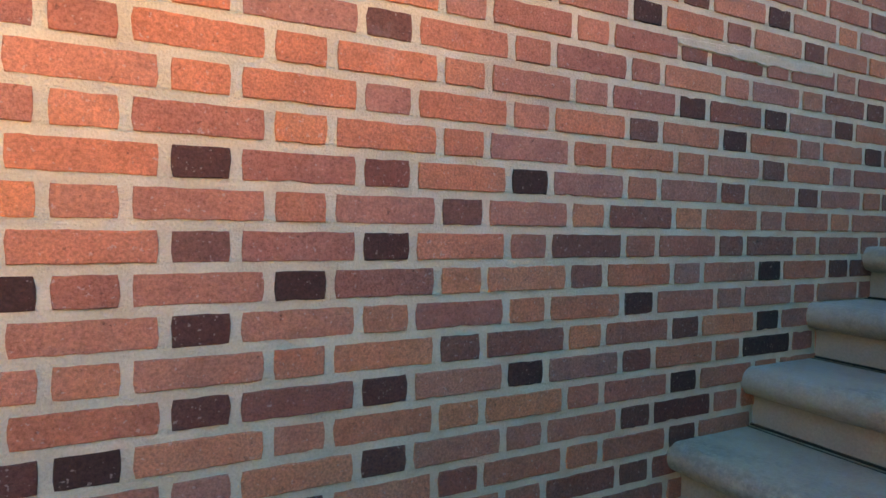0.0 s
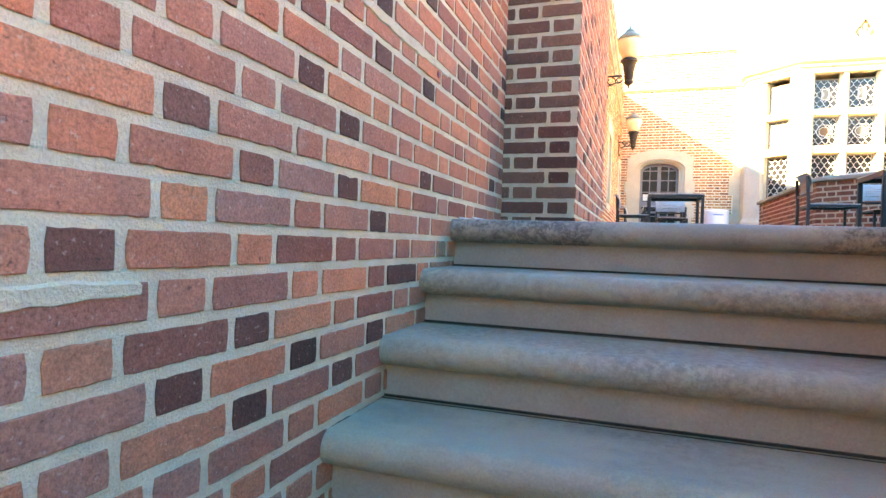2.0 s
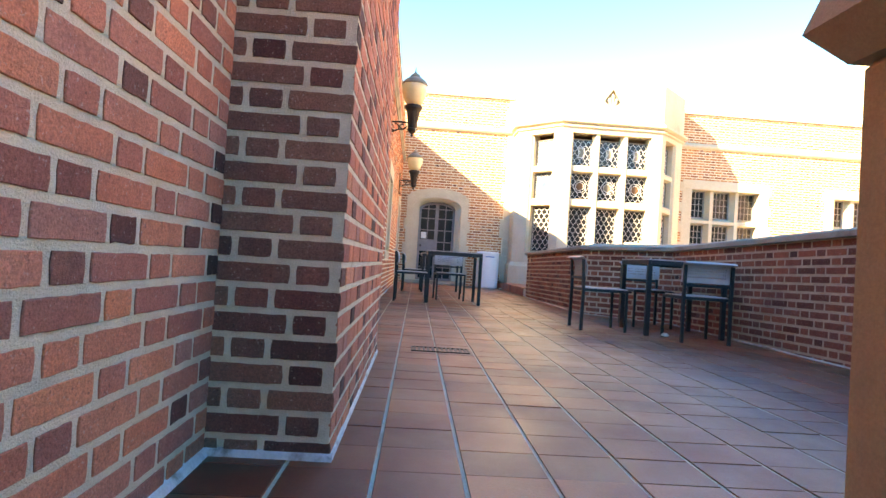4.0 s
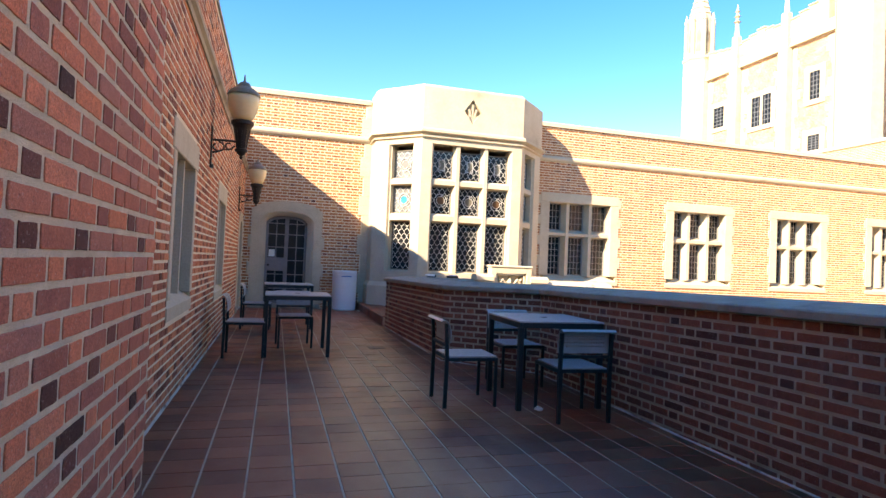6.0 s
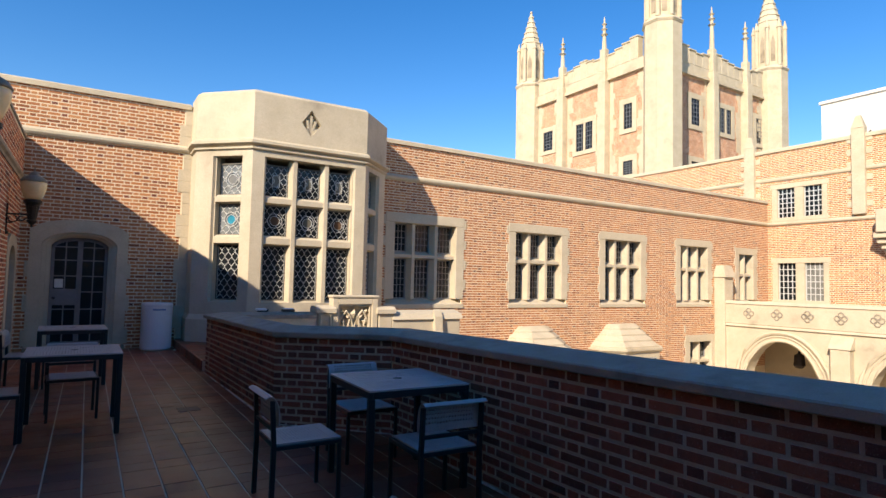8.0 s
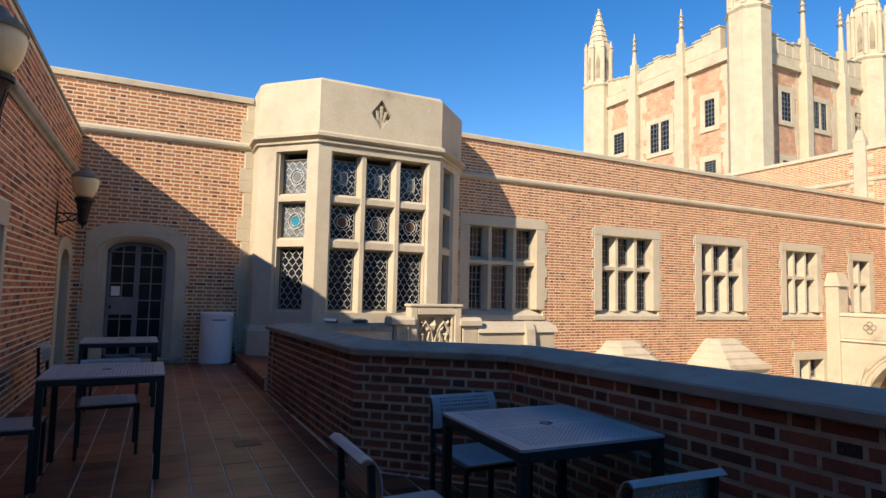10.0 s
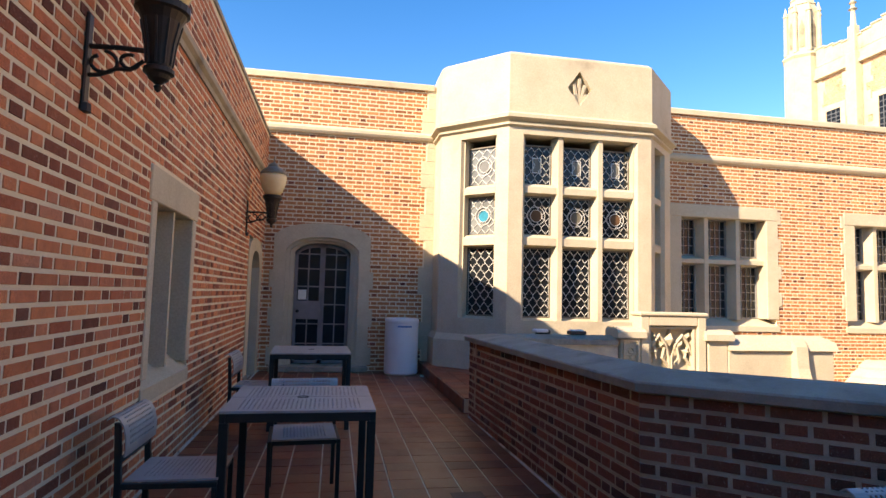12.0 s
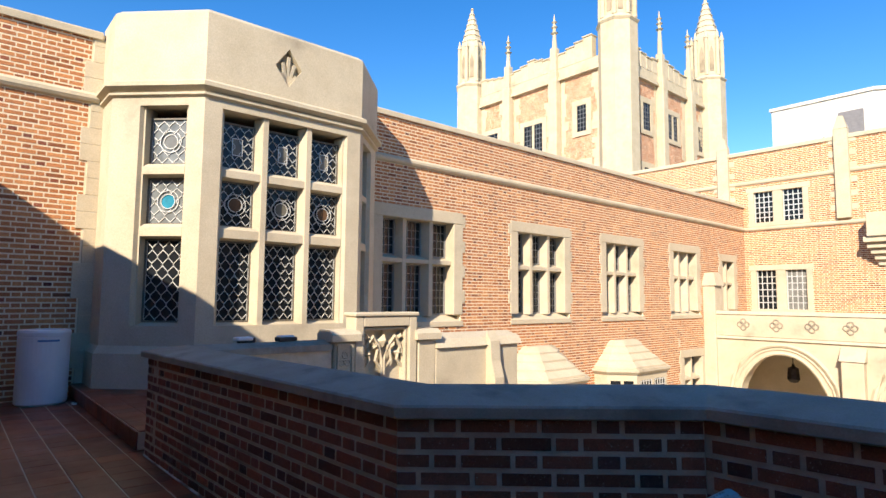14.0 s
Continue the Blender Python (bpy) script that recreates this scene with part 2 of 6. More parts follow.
def tile_material(name, source):
    m, nt, b = nodes_of(name)
    if source == "island":
        rnd = nt.nodes.new("ShaderNodeNewGeometry").outputs["Random Per Island"]
    else:
        rnd = nt.nodes.new("ShaderNodeObjectInfo").outputs["Random"]
    col = ramp(nt, [(0.0, (0.135, 0.027, 0.011)), (0.4, (0.205, 0.042, 0.016)), (0.7, (0.255, 0.057, 0.021)), (1.0, (0.32, 0.083, 0.033))], rnd)
    wear = ramp(nt, [(0.35, (0.7, 0.66, 0.64)), (0.7, (1.2, 1.2, 1.2))], noise_out(nt, 1.1, 6.0, 0.65, placed=True))
    col = mixed(nt, col, wear, 0.75, "MULTIPLY")
    # tan sheen of the sunlit facade, painted down the middle of the terrace
    sep = nt.nodes.new("ShaderNodeSeparateXYZ")
    nt.links.new(nt.nodes.new("ShaderNodeNewGeometry").outputs["Position"], sep.inputs[0])
    off = nt.nodes.new("ShaderNodeMath")
    off.operation, off.inputs[1].default_value = "ADD", 0.85
    nt.links.new(sep.outputs[1], off.inputs[0])
    side = nt.nodes.new("ShaderNodeMath")
    side.operation = "ABSOLUTE"
    nt.links.new(off.outputs[0], side.inputs[0])
    way = ramp(nt, [(0.25, (0.75, 0.75, 0.75)), (0.75, (0.08, 0.08, 0.08))], side.outputs[0])
    sheen = ramp(nt, [(0.38, (0, 0, 0)), (0.62, (1, 1, 1))], noise_out(nt, 0.9, 7.0, 0.62, (0.5, 1.2, 1.0), placed=True))
    col = mixed(nt, col, (0.42, 0.185, 0.09), mixed(nt, sheen, way, 1.0, "MULTIPLY"))
    fine = noise_out(nt, 120.0, 3.0, 0.7, placed=True)
    col = mixed(nt, col, ramp(nt, [(0.3, (0.75, 0.75, 0.75)), (0.7, (1.12, 1.12, 1.12))], fine), 0.7, "MULTIPLY")
    nt.links.new(col, b.inputs["Base Color"])
    r = ramp(nt, [(0.3, (0.36, 0.36, 0.36)), (0.7, (0.56, 0.56, 0.56))], noise_out(nt, 2.5, 5.0, 0.6, placed=True))
    nt.links.new(r, b.inputs["Roughness"])
    b.inputs["Specular IOR Level"].default_value = 0.5
    bump(nt, b, fine, 0.0006)
    return m


M_TILE = tile_material("quarry_tile_joined", "island")
M_TILE_ONE = tile_material("quarry_tile_single", "object")


def glass_material(name, tint, rough=0.04):
    """Window glass over a dim room: mirror-like coat on a dark body."""
    m, nt, b = nodes_of(name)
    col = ramp(nt, [(0.35, tint), (0.7, tuple(min(1, c * 1.7) for c in tint))], noise_out(nt, 3.0))
    nt.links.new(col, b.inputs["Base Color"])
    b.inputs["Roughness"].default_value = rough
    b.inputs["IOR"].default_value = 1.38
    bump(nt, b, noise_out(nt, 6.0, 2.0), 0.004)
    return m


M_GLASS = glass_material("dark_window_glass", (0.010, 0.012, 0.014))
M_GLASS_GREY = glass_material("grey_window_glass", (0.14, 0.14, 0.125), 0.12)
M_GLASS_BLUE = glass_material("teal_stained_glass", (0.02, 0.16, 0.22))
M_GLASS_PALE = glass_material("pale_stained_glass", (0.11, 0.10, 0.075), 0.1)
M_GLASS_BROWN = glass_material("brown_stained_glass", (0.10, 0.055, 0.03), 0.08)
M_GLASS_LEAD = glass_material("leaded_clear_glass", (0.13, 0.14, 0.135), 0.1)

m, nt, b = nodes_of("lamp_globe_glass")
nt.links.new(ramp(nt, [(0.3, (0.70, 0.53, 0.28)), (0.7, (0.82, 0.67, 0.40))], noise_out(nt, 5.0)), b.inputs["Base Color"])
b.inputs["Roughness"].default_value = 0.25
b.inputs["Subsurface Weight"].default_value = 0.35
b.inputs["Subsurface Radius"].default_value = (0.1, 0.08, 0.05)
M_GLOBE = m


# ---------------------------------------------------------------- mesh helpers
class Shape:
    """Collects verts, faces and material slots for one mesh."""

    def __init__(self):
        self.v, self.f, self.m = [], [], []

    def add(self, verts, faces, slot=0):
        n = len(self.v)
        self.v.extend([tuple(p) for p in verts])
        self.f.extend([tuple(i + n for i in f) for f in faces])
        self.m.extend([slot] * len(faces))
        return self

    def box(self, x0, x1, y0, y1, z0, z1, slot=0):
        if x0 > x1: x0, x1 = x1, x0
        if y0 > y1: y0, y1 = y1, y0
        if z0 > z1: z0, z1 = z1, z0
        v = [(x0, y0, z0), (x1, y0, z0), (x1, y1, z0), (x0, y1, z0), (x0, y0, z1), (x1, y0, z1), (x1, y1, z1), (x0, y1, z1)]
        return self.add(v, [(0, 3, 2, 1), (4, 5, 6, 7), (0, 1, 5, 4), (1, 2, 6, 5), (2, 3, 7, 6), (3, 0, 4, 7)], slot)

    def soft_box(self, x0, x1, y0, y1, z0, z1, r=0.006, slot=0):
        """A box with chamfered edges all round."""
        r = min(r, abs(x1 - x0) * 0.45, abs(y1 - y0) * 0.45, abs(z1 - z0) * 0.45)
        bm = bmesh.new()
        bmesh.ops.create_cube(bm, size=1.0, matrix=Matrix.LocRotScale(((x0 + x1) / 2, (y0 + y1) / 2, (z0 + z1) / 2), None, (abs(x1 - x0), abs(y1 - y0), abs(z1 - z0))))
        bmesh.ops.bevel(bm, geom=list(bm.edges), offset=r, segments=1, affect="EDGES")
        bm.verts.ensure_lookup_table()
        self.add([p.co for p in bm.verts], [[q.index for q in f.verts] for f in bm.faces], slot)
        bm.free()
        return self

    def prism(self, poly, lo, hi, axis="z", slot=0):
        """poly: 2D points, counter-clockwise seen from +axis. axis z: (x,y); y: (x,z); x: (y,z)."""
        def place(p, h):
            return {"z": (p[0], p[1], h), "y": (p[0], h, p[1]), "x": (h, p[0], p[1])}[axis]
        n = len(poly)
        v = [place(p, lo) for p in poly] + [place(p, hi) for p in poly]
        f = [tuple(range(n))[::-1], tuple(range(n, 2 * n))] + [(i, (i + 1) % n, n + (i + 1) % n, n + i) for i in range(n)]
        if axis == "y":
            f = [q[::-1] for q in f]
        return self.add(v, f, slot)

    def frustum(self, poly0, z0, poly1, z1, slot=0):
        n = len(poly0)
        v = [(*p, z0) for p in poly0] + [(*p, z1) for p in poly1]
        f = [tuple(range(n))[::-1], tuple(range(n, 2 * n))] + [(i, (i + 1) % n, n + (i + 1) % n, n + i) for i in range(n)]
        return self.add(v, f, slot)

    def lathe(self, profile, cx=0, cy=0, seg=20, slot=0, turn=0.0):
        """profile: (radius, z) from the bottom up."""
        v, f = [], []
        for r, z in profile:
            for k in range(seg):
                a = 2 * math.pi * k / seg + turn
                v.append((cx + r * math.cos(a), cy + r * math.sin(a), z))
        for j in range(len(profile) - 1):
            for k in range(seg):
                f.append((j * seg + k, j * seg + (k + 1) % seg, (j + 1) * seg + (k + 1) % seg, (j + 1) * seg + k))
        f.append(tuple(range(seg))[::-1])
        f.append(tuple(range((len(profile) - 1) * seg, len(profile) * seg)))
        return self.add(v, f, slot)

    def tube(self, points, r, seg=6, slot=0, closed=False):
        pts = [Vector(p) for p in points]
        n, v, f = len(pts), [], []
        for i, p in enumerate(pts):
            a = pts[(i - 1) % n] if (closed or i) else p
            c = pts[(i + 1) % n] if (closed or i < n - 1) else p
            way = (c - a).normalized()
            side = way.cross(Vector((0, 0, 1)) if abs(way.z) < 0.9 else Vector((1, 0, 0))).normalized()
            up = side.cross(way)
            for k in range(seg):
                t = 2 * math.pi * k / seg
                v.append(p + r * (math.cos(t) * side + math.sin(t) * up))
        for i in range(n if closed else n - 1):
            for k in range(seg):
                j = (i + 1) % n
                f.append((i * seg + k, i * seg + (k + 1) % seg, j * seg + (k + 1) % seg, j * seg + k))
        if not closed:
            f.append(tuple(range(seg)))
            f.append(tuple(range((n - 1) * seg, n * seg))[::-1])
        return self.add(v, f, slot)

    def bar(self, a, b, w, d, n=(0, -1, 0), slot=0):
        """A flat bar from a to b, w wide, d deep along n."""
        a, b, n = Vector(a), Vector(b), Vector(n)
        s = (b - a).cross(n).normalized() * w / 2
        v = [a - s, a + s, b + s, b - s]
        v += [p + n * d for p in v]
        return self.add(v, [(0, 1, 2, 3), (7, 6, 5, 4), (0, 4, 5, 1), (1, 5, 6, 2), (2, 6, 7, 3), (3, 7, 4, 0)], slot)

    def moved(self, m):
        self.v = [tuple(m @ Vector(p)) for p in self.v]
        return self

    def mesh(self, name, mats, smooth=False):
        me = bpy.data.meshes.new(name)
        me.from_pydata(self.v, [], self.f)
        for mt in mats if isinstance(mats, (list, tuple)) else [mats]:
            me.materials.append(mt)
        if any(self.m):
            me.polygons.foreach_set("material_index", self.m)
        if smooth:
            me.polygons.foreach_set("use_smooth", [True] * len(me.polygons))
        me.validate()
        me.update()
        return me


def part(name, shape, mats, parent=None, label="", kind="", smooth=False):
    ob = new(name, shape.mesh(name, mats, smooth) if isinstance(shape, Shape) else shape)
    if parent is not None:
        ob.parent = parent
    return tagged(ob, label=label, kind=kind)


def thing(name, label, category, m=None, group="", kind=""):
    ob = new(name)
    ob.empty_display_size = 0.1
    if m is not None:
        ob.matrix_world = m
    return tagged(ob, label, category, group, kind)


def structure(name, shape, mats, label, category, m=None, smooth=False):
    ob = part(name, shape, mats, smooth=smooth)
    if m is not None:
        ob.matrix_world = m
    return tagged(ob, label, category, kind="structure")


# ---------------------------------------------------------------- brickwork
COURSE, JOINT, STRETCH, HEAD = 0.0705, 0.018, 0.2035, 0.0925
rng = random.Random(7)


def laid(length, z0, z1, holes=(), start=0.0, zbase=0.0, bed=0.0, tight=0.0):
    """Flemish bond: (u0, u1, z0, z1, is_header) for a face, clipped at rectangular holes."""
    period = STRETCH + HEAD + 2 * JOINT
    out = []
    j0, j1 = math.floor((z0 - zbase) / COURSE), math.ceil((z1 - zbase) / COURSE)
    for j in range(j0, j1):
        lo, hi = max(zbase + j * COURSE + JOINT / 2 + bed, z0), min(zbase + (j + 1) * COURSE - JOINT / 2 - bed, z1)
        if hi - lo < 0.02:
            continue
        u = start - period + (period / 2 if j % 2 else 0.0)
        while u < length:
            for w, head in ((STRETCH, False), (HEAD, True)):
                a, c = max(u - tight, 0.0), min(u + w + tight, length)
                u += w + JOINT
                if c - a < 0.02:
                    continue
                spans = [(a, c)]
                for h0, h1, g0, g1 in holes:
                    if hi <= g0 or lo >= g1:
                        continue
                    spans = [s for p, q in spans for s in ((p, min(q, h0 - 0.003)), (max(p, h1 + 0.003), q)) if s[1] - s[0] > 0.02]
                out.extend((p, q, lo, hi, head) for p, q in spans)
    return out


def brick_shape(shape, u0, u1, z0, z1, proud, rough, slot, fine):
    """One brick face standing proud of y = 0, with uneven edges."""
    j = lambda s: rng.uniform(-s, s)
    p = proud + rng.uniform(-0.0015, 0.0015)
    if fine:
        c = 0.0022
        nu, nz = max(2, round((u1 - u0) / 0.02)), max(2, round((z1 - z0) / 0.02))
        ring = [(u0 + (u1 - u0) * i / nu, z0) for i in range(nu)] + [(u1, z0 + (z1 - z0) * i / nz) for i in range(nz)]
        ring += [(u1 - (u1 - u0) * i / nu, z1) for i in range(nu)] + [(u0, z1 - (z1 - z0) * i / nz) for i in range(nz)]
        chip = rng.randrange(len(ring)) if rng.random() < 0.22 else -1
        cu, cz = (u0 + u1) / 2, (z0 + z1) / 2
        corner = (0, nu, nu + nz, 2 * nu + nz)
        ring = [(u + j(rough) + ((cu - u) / abs(cu - u or 1) * c if i in corner else 0), z + j(rough) + ((cz - z) * 0.1 if i == chip else 0)) for i, (u, z) in enumerate(ring)]
        inner = [(u + (cu - u) / abs(cu - u or 1) * 0.0016 if abs(cu - u) > 0.01 else u, z + (cz - z) / abs(cz - z or 1) * 0.0016 if abs(cz - z) > 0.01 else z) for u, z in ring]
        n = len(ring)
        v = [(u, 0.004, z) for u, z in ring] + [(u, -p * 0.65, z) for u, z in ring] + [(u, -p, z) for u, z in inner]
        f = [(k + i, k + (i + 1) % n, k + n + (i + 1) % n, k + n + i) for k in (0, n) for i in range(n)] + [tuple(range(2 * n, 3 * n))]
    else:
        e = min(0.003, (u1 - u0) * 0.2)
        ring = [(u0 + j(rough), z0 + j(rough)), (u1 + j(rough), z0 + j(rough)), (u1 + j(rough), z1 + j(rough)), (u0 + j(rough), z1 + j(rough))]
        v = [(u, 0.004, z) for u, z in ring] + [(u0 + e, -p, z0 + e), (u1 - e, -p, z0 + e), (u1 - e, -p, z1 - e), (u0 + e, -p, z1 - e)]
        f = [(0, 1, 5, 4), (1, 2, 6, 5), (2, 3, 7, 6), (3, 0, 4, 7), (4, 5, 6, 7)]
    shape.add(v, f, slot)


def brickwork(parent, pieces, near=None, proud=0.003, rough=0.0012, fine=False, dark=0.3, mats=None, stretch_dark=0.035, single=M_BRICK_ONE):
    """Bricks in the parent's own axes (x along the wall, y into it). near: (u0, u1, z0, z1) whose bricks become single parts."""
    rest, singles = Shape(), 0
    for u0, u1, z0, z1, head in pieces:
        slot = 1 if rng.random() < (dark if head else stretch_dark) else 0
        if near and singles < 300 and near[0] < (u0 + u1) / 2 < near[1] and near[2] < (z0 + z1) / 2 < near[3]:
            one = Shape()
            brick_shape(one, u0, u1, z0, z1, proud, rough, 0, fine)
            part("brick", one, (M_BRICK_BROWN_ONE if mats and mats[1] is M_BRICK_BROWN else M_BRICK_DARK_ONE) if slot else single, parent)
            singles += 1
        else:
            brick_shape(rest, u0, u1, z0, z1, proud, rough, slot, fine)
    part("brickwork", rest, mats or [M_BRICK, M_BRICK_DARK], parent, kind="stuff")


def slab(length, z0, z1, depth, holes=(), front=0.0):
    """The wall's core with rectangular openings through it."""
    s = Shape()
    us = sorted({0.0, length, *(max(0.0, min(length, h)) for a, b, _, _ in holes for h in (a, b))})
    for a, b in zip(us, us[1:]):
        zs = [(z0, z1)]
        for h0, h1, g0, g1 in holes:
            if h0 < (a + b) / 2 < h1:
                zs = [q for lo, hi in zs for q in ((lo, min(hi, g0)), (max(lo, g1), hi)) if q[1] - q[0] > 1e-4]
        for lo, hi in zs:
            s.box(a, b, front, depth, lo, hi)
    return s


# ---------------------------------------------------------------- plan
STAIR_Y, PIER_X0, PIER_X1, PIER_Y = 1.0, 3.80, 5.75, 0.655
WALL_TOP = 4.0
FAR_X, FAR_TOP, STRING_Z = 17.4, 5.13, 4.15
GROUND_Z, COURT_Z = -2.02, -5.2
NOSES = 13
TREAD, RISE = 0.281, 0.1685
TOP_NOSE = 3.03
WALL_X0, WALL_Y = 5.6, 0.955
M_TERR = pose(WALL_X0, WALL_Y, 0)


# ---------------------------------------------------------------- stair wall
w = structure("wall_stair", slab(9.8, -2.6, WALL_TOP, 0.6), M_MORTAR, "red brick wall in Flemish bond beside the stair", "wall", pose(-6.0, STAIR_Y, 0))
brickwork(w, laid(9.8, -2.2, WALL_TOP, start=0.042, zbase=-0.425), near=(6.35, 8.75, -0.78, 0.35), fine=True, proud=0.0032, rough=0.0011, dark=0.3, stretch_dark=0.03)
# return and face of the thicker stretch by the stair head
w = structure("wall_pier_end", slab(STAIR_Y - PIER_Y, -0.4, WALL_TOP, 0.5), M_MORTAR, "dark brown-grey brick end of the thicker wall at the stair head", "wall", pose(PIER_X0, STAIR_Y, 0, 0, 0, -90))
brickwork(w, laid(STAIR_Y - PIER_Y + 0.006, -0.03, WALL_TOP, start=0.0, zbase=0.055), fine=True, proud=0.0032, rough=0.001, near=(0, 0.4, 0, 2.5), dark=0.5, stretch_dark=0.22, mats=[M_BRICK_PIER_END, M_BRICK_DARK], single=M_BRICK_PIER_END_ONE)
w = structure("wall_pier_face", slab(PIER_X1 - PIER_X0 - 0.5, -0.4, WALL_TOP, 0.35), M_MORTAR, "red brick face of the thicker wall beside the terrace", "wall", pose(PIER_X0 + 0.5, PIER_Y, 0))
pieces = [(a - 0.5, b2 - 0.5, c, d, h) for a, b2, c, d, h in laid(PIER_X1 - PIER_X0, -0.03, WALL_TOP, start=0.111, zbase=0.055)]
brickwork(w, pieces, fine=True, proud=0.0032, rough=0.001, near=(0.0, 1.6, 0.25, 1.75))

# ---------------------------------------------------------------- terrace wall with two windows and a side door
LW = [(7.88, 9.14, 0.67, 2.22), (11.28, 12.5, 0.585, 2.165)]
ND = (15.66, 17.18, 0.0, 2.14)
L_TERR = FAR_X - WALL_X0
holes = [(a - WALL_X0 + 0.02, c - WALL_X0 - 0.02, z0 + 0.02, z1 - 0.02) for a, c, z0, z1 in LW] + [(ND[0] - WALL_X0 + 0.02, ND[1] - WALL_X0 - 0.02, -0.4, ND[3] - 0.02)]
w = structure("wall_terrace", slab(L_TERR, -0.4, WALL_TOP, 0.6, holes), M_MORTAR_PALE, "long red brick wall in Flemish bond along the terrace", "wall", M_TERR)
brickwork(w, laid(L_TERR, 0.02, WALL_TOP - 0.03, holes, start=0.1), near=(4.6, 6.0, 0.5, 2.0), dark=0.35, stretch_dark=0.08, mats=[M_BRICK_FIRED, M_BRICK_BROWN], single=M_BRICK_FIRED_ONE, proud=0.0038, rough=0.0014)
s = Shape()
s.prism([(0, 3.15), (-0.02, 3.15), (-0.03, 3.19), (-0.06, 3.215), (-0.065, 3.25), (-0.055, 3.27), (0, 3.37)], 0, L_TERR, "x")
structure("string_course", s, M_STONE_GREY, "thin moulded stone string course stained dark", "trim", M_TERR)
s = Shape()
s.prism([(-0.02, WALL_TOP), (0.62, WALL_TOP), (0.62, WALL_TOP + 0.04), (-0.02, WALL_TOP + 0.05)], 0, L_TERR + 0.02, "x")
structure("terrace_wall_coping", s, M_STONE_GREY, "stone coping on top of the terrace wall", "trim", M_TERR)
s = Shape()
s.box(-6.0, PIER_X0 - 0.02, STAIR_Y - 0.04, 1.6, WALL_TOP, WALL_TOP + 0.09)
s.box(PIER_X0 - 0.02, WALL_X0 + 0.2, PIER_Y - 0.04, 1.6, WALL_TOP, WALL_TOP + 0.09)
structure("stair_wall_coping", s, M_STONE_GREY, "stone coping on top of the stair wall", "trim")
s = Shape()
s.box(-6.0, FAR_X, 1.64, 9.0, -2.6, WALL_TOP - 0.05)
structure("building_north", s, M_MORTAR, "solid body of the building behind the terrace wall", "building")
# pale sealant along the wall foot
s = Shape()
s.prism([(0, 0.0), (-0.014, 0.0), (0, 0.018)], 0.16, L_TERR, "x")
structure("wall_foot_sealant", s, M_SEALANT, "pale sealant strip along the foot of the brick wall", "trim", M_TERR)
s = Shape()
s.prism([(PIER_Y, 0.0), (PIER_Y - 0.013, 0.0), (PIER_Y - 0.009, 0.012), (PIER_Y, 0.018)], PIER_X0 - 0.013, PIER_X1, "x")
s.prism([(PIER_X0 - 0.016, 0.0), (PIER_X0, 0.0), (PIER_X0, 0.022), (PIER_X0 - 0.01, 0.014)], PIER_Y - 0.013, STAIR_Y, "y")
s.prism([(STAIR_Y, 0.0), (STAIR_Y - 0.02, 0.0), (STAIR_Y - 0.012, 0.014), (STAIR_Y, 0.022)], TOP_NOSE + 0.27, PIER_X0 - 0.004, "x")
s.prism([(STAIR_Y, 0.0), (STAIR_Y - 0.012, 0.0), (STAIR_Y, 0.014)], TOP_NOSE + 0.1, TOP_NOSE + 0.27, "x")
structure("pier_foot_sealant", s, M_SEALANT_WHITE, "white sealant strip round the foot of the pier", "trim")


def side_window(x0, x1, z0, z1):
    win = thing("window_side", "stone-framed casement window with splayed sill in the brick wall", "window", M_TERR @ Matrix.Translation((x0 - WALL_X0, 0, 0)), "terrace wall windows", "structure")
    wd = x1 - x0
    s = Shape()
    side, head, sill = 0.11, 0.24, 0.16
    s.soft_box(0, side, -0.012, 0.3, z0 + sill, z1 - head, 0.008)
    s.soft_box(wd - side, wd, -0.012, 0.3, z0 + sill, z1 - head, 0.008)
    s.soft_box(-0.05, wd + 0.05, -0.014, 0.3, z1 - head, z1, 0.008)
    s.prism([(-0.012, z0), (0.3, z0), (0.3, z0 + sill + 0.13), (0.22, z0 + sill + 0.13), (-0.012, z0 + 0.1)][::1], 0, wd, "x")
    part("surround", s, M_STONE, win)
    part("mullion", Shape().prism([(wd / 2 - 0.045, 0.26), (wd / 2 - 0.02, 0.012), (wd / 2 + 0.02, 0.012), (wd / 2 + 0.045, 0.26)], z0 + sill + 0.02, z1 - head, "z"), M_STONE, win)
    for a, c in ((side, wd / 2 - 0.045), (wd / 2 + 0.045, wd - side)):
        f = Shape()
        for q in ((a, a + 0.03, z0 + sill, z1 - head), (c - 0.03, c, z0 + sill, z1 - head)):
            f.box(q[0], q[1], 0.2, 0.25, q[2], q[3])
        f.box(a + 0.03, c - 0.03, 0.2, 0.25, z1 - head - 0.04, z1 - head)
        f.box(a + 0.03, c - 0.03, 0.2, 0.25, z0 + sill + 0.1, z0 + sill + 0.14)
        fr = part("window_frame", f, M_FRAME, win)
        part("pane", Shape().box(a + 0.03, c - 0.03, 0.225, 0.232, z0 + sill + 0.14, z1 - head - 0.04), M_GLASS_GREY, fr)


for a, c, z0, z1 in LW:
    side_window(a, c, z0, z1)


def arch_points(w, spring, top, n=10):
    """A flat four-centred arch from (w, spring) over to (0, spring)."""
    pts = []
    for i in range(n + 1):
        t = i / n
        u = w * (1 - t)
        k = abs(2 * t - 1)
        pts.append((u, spring + (top - spring) * (1 - k ** 2.6) ** 0.75))
    return pts


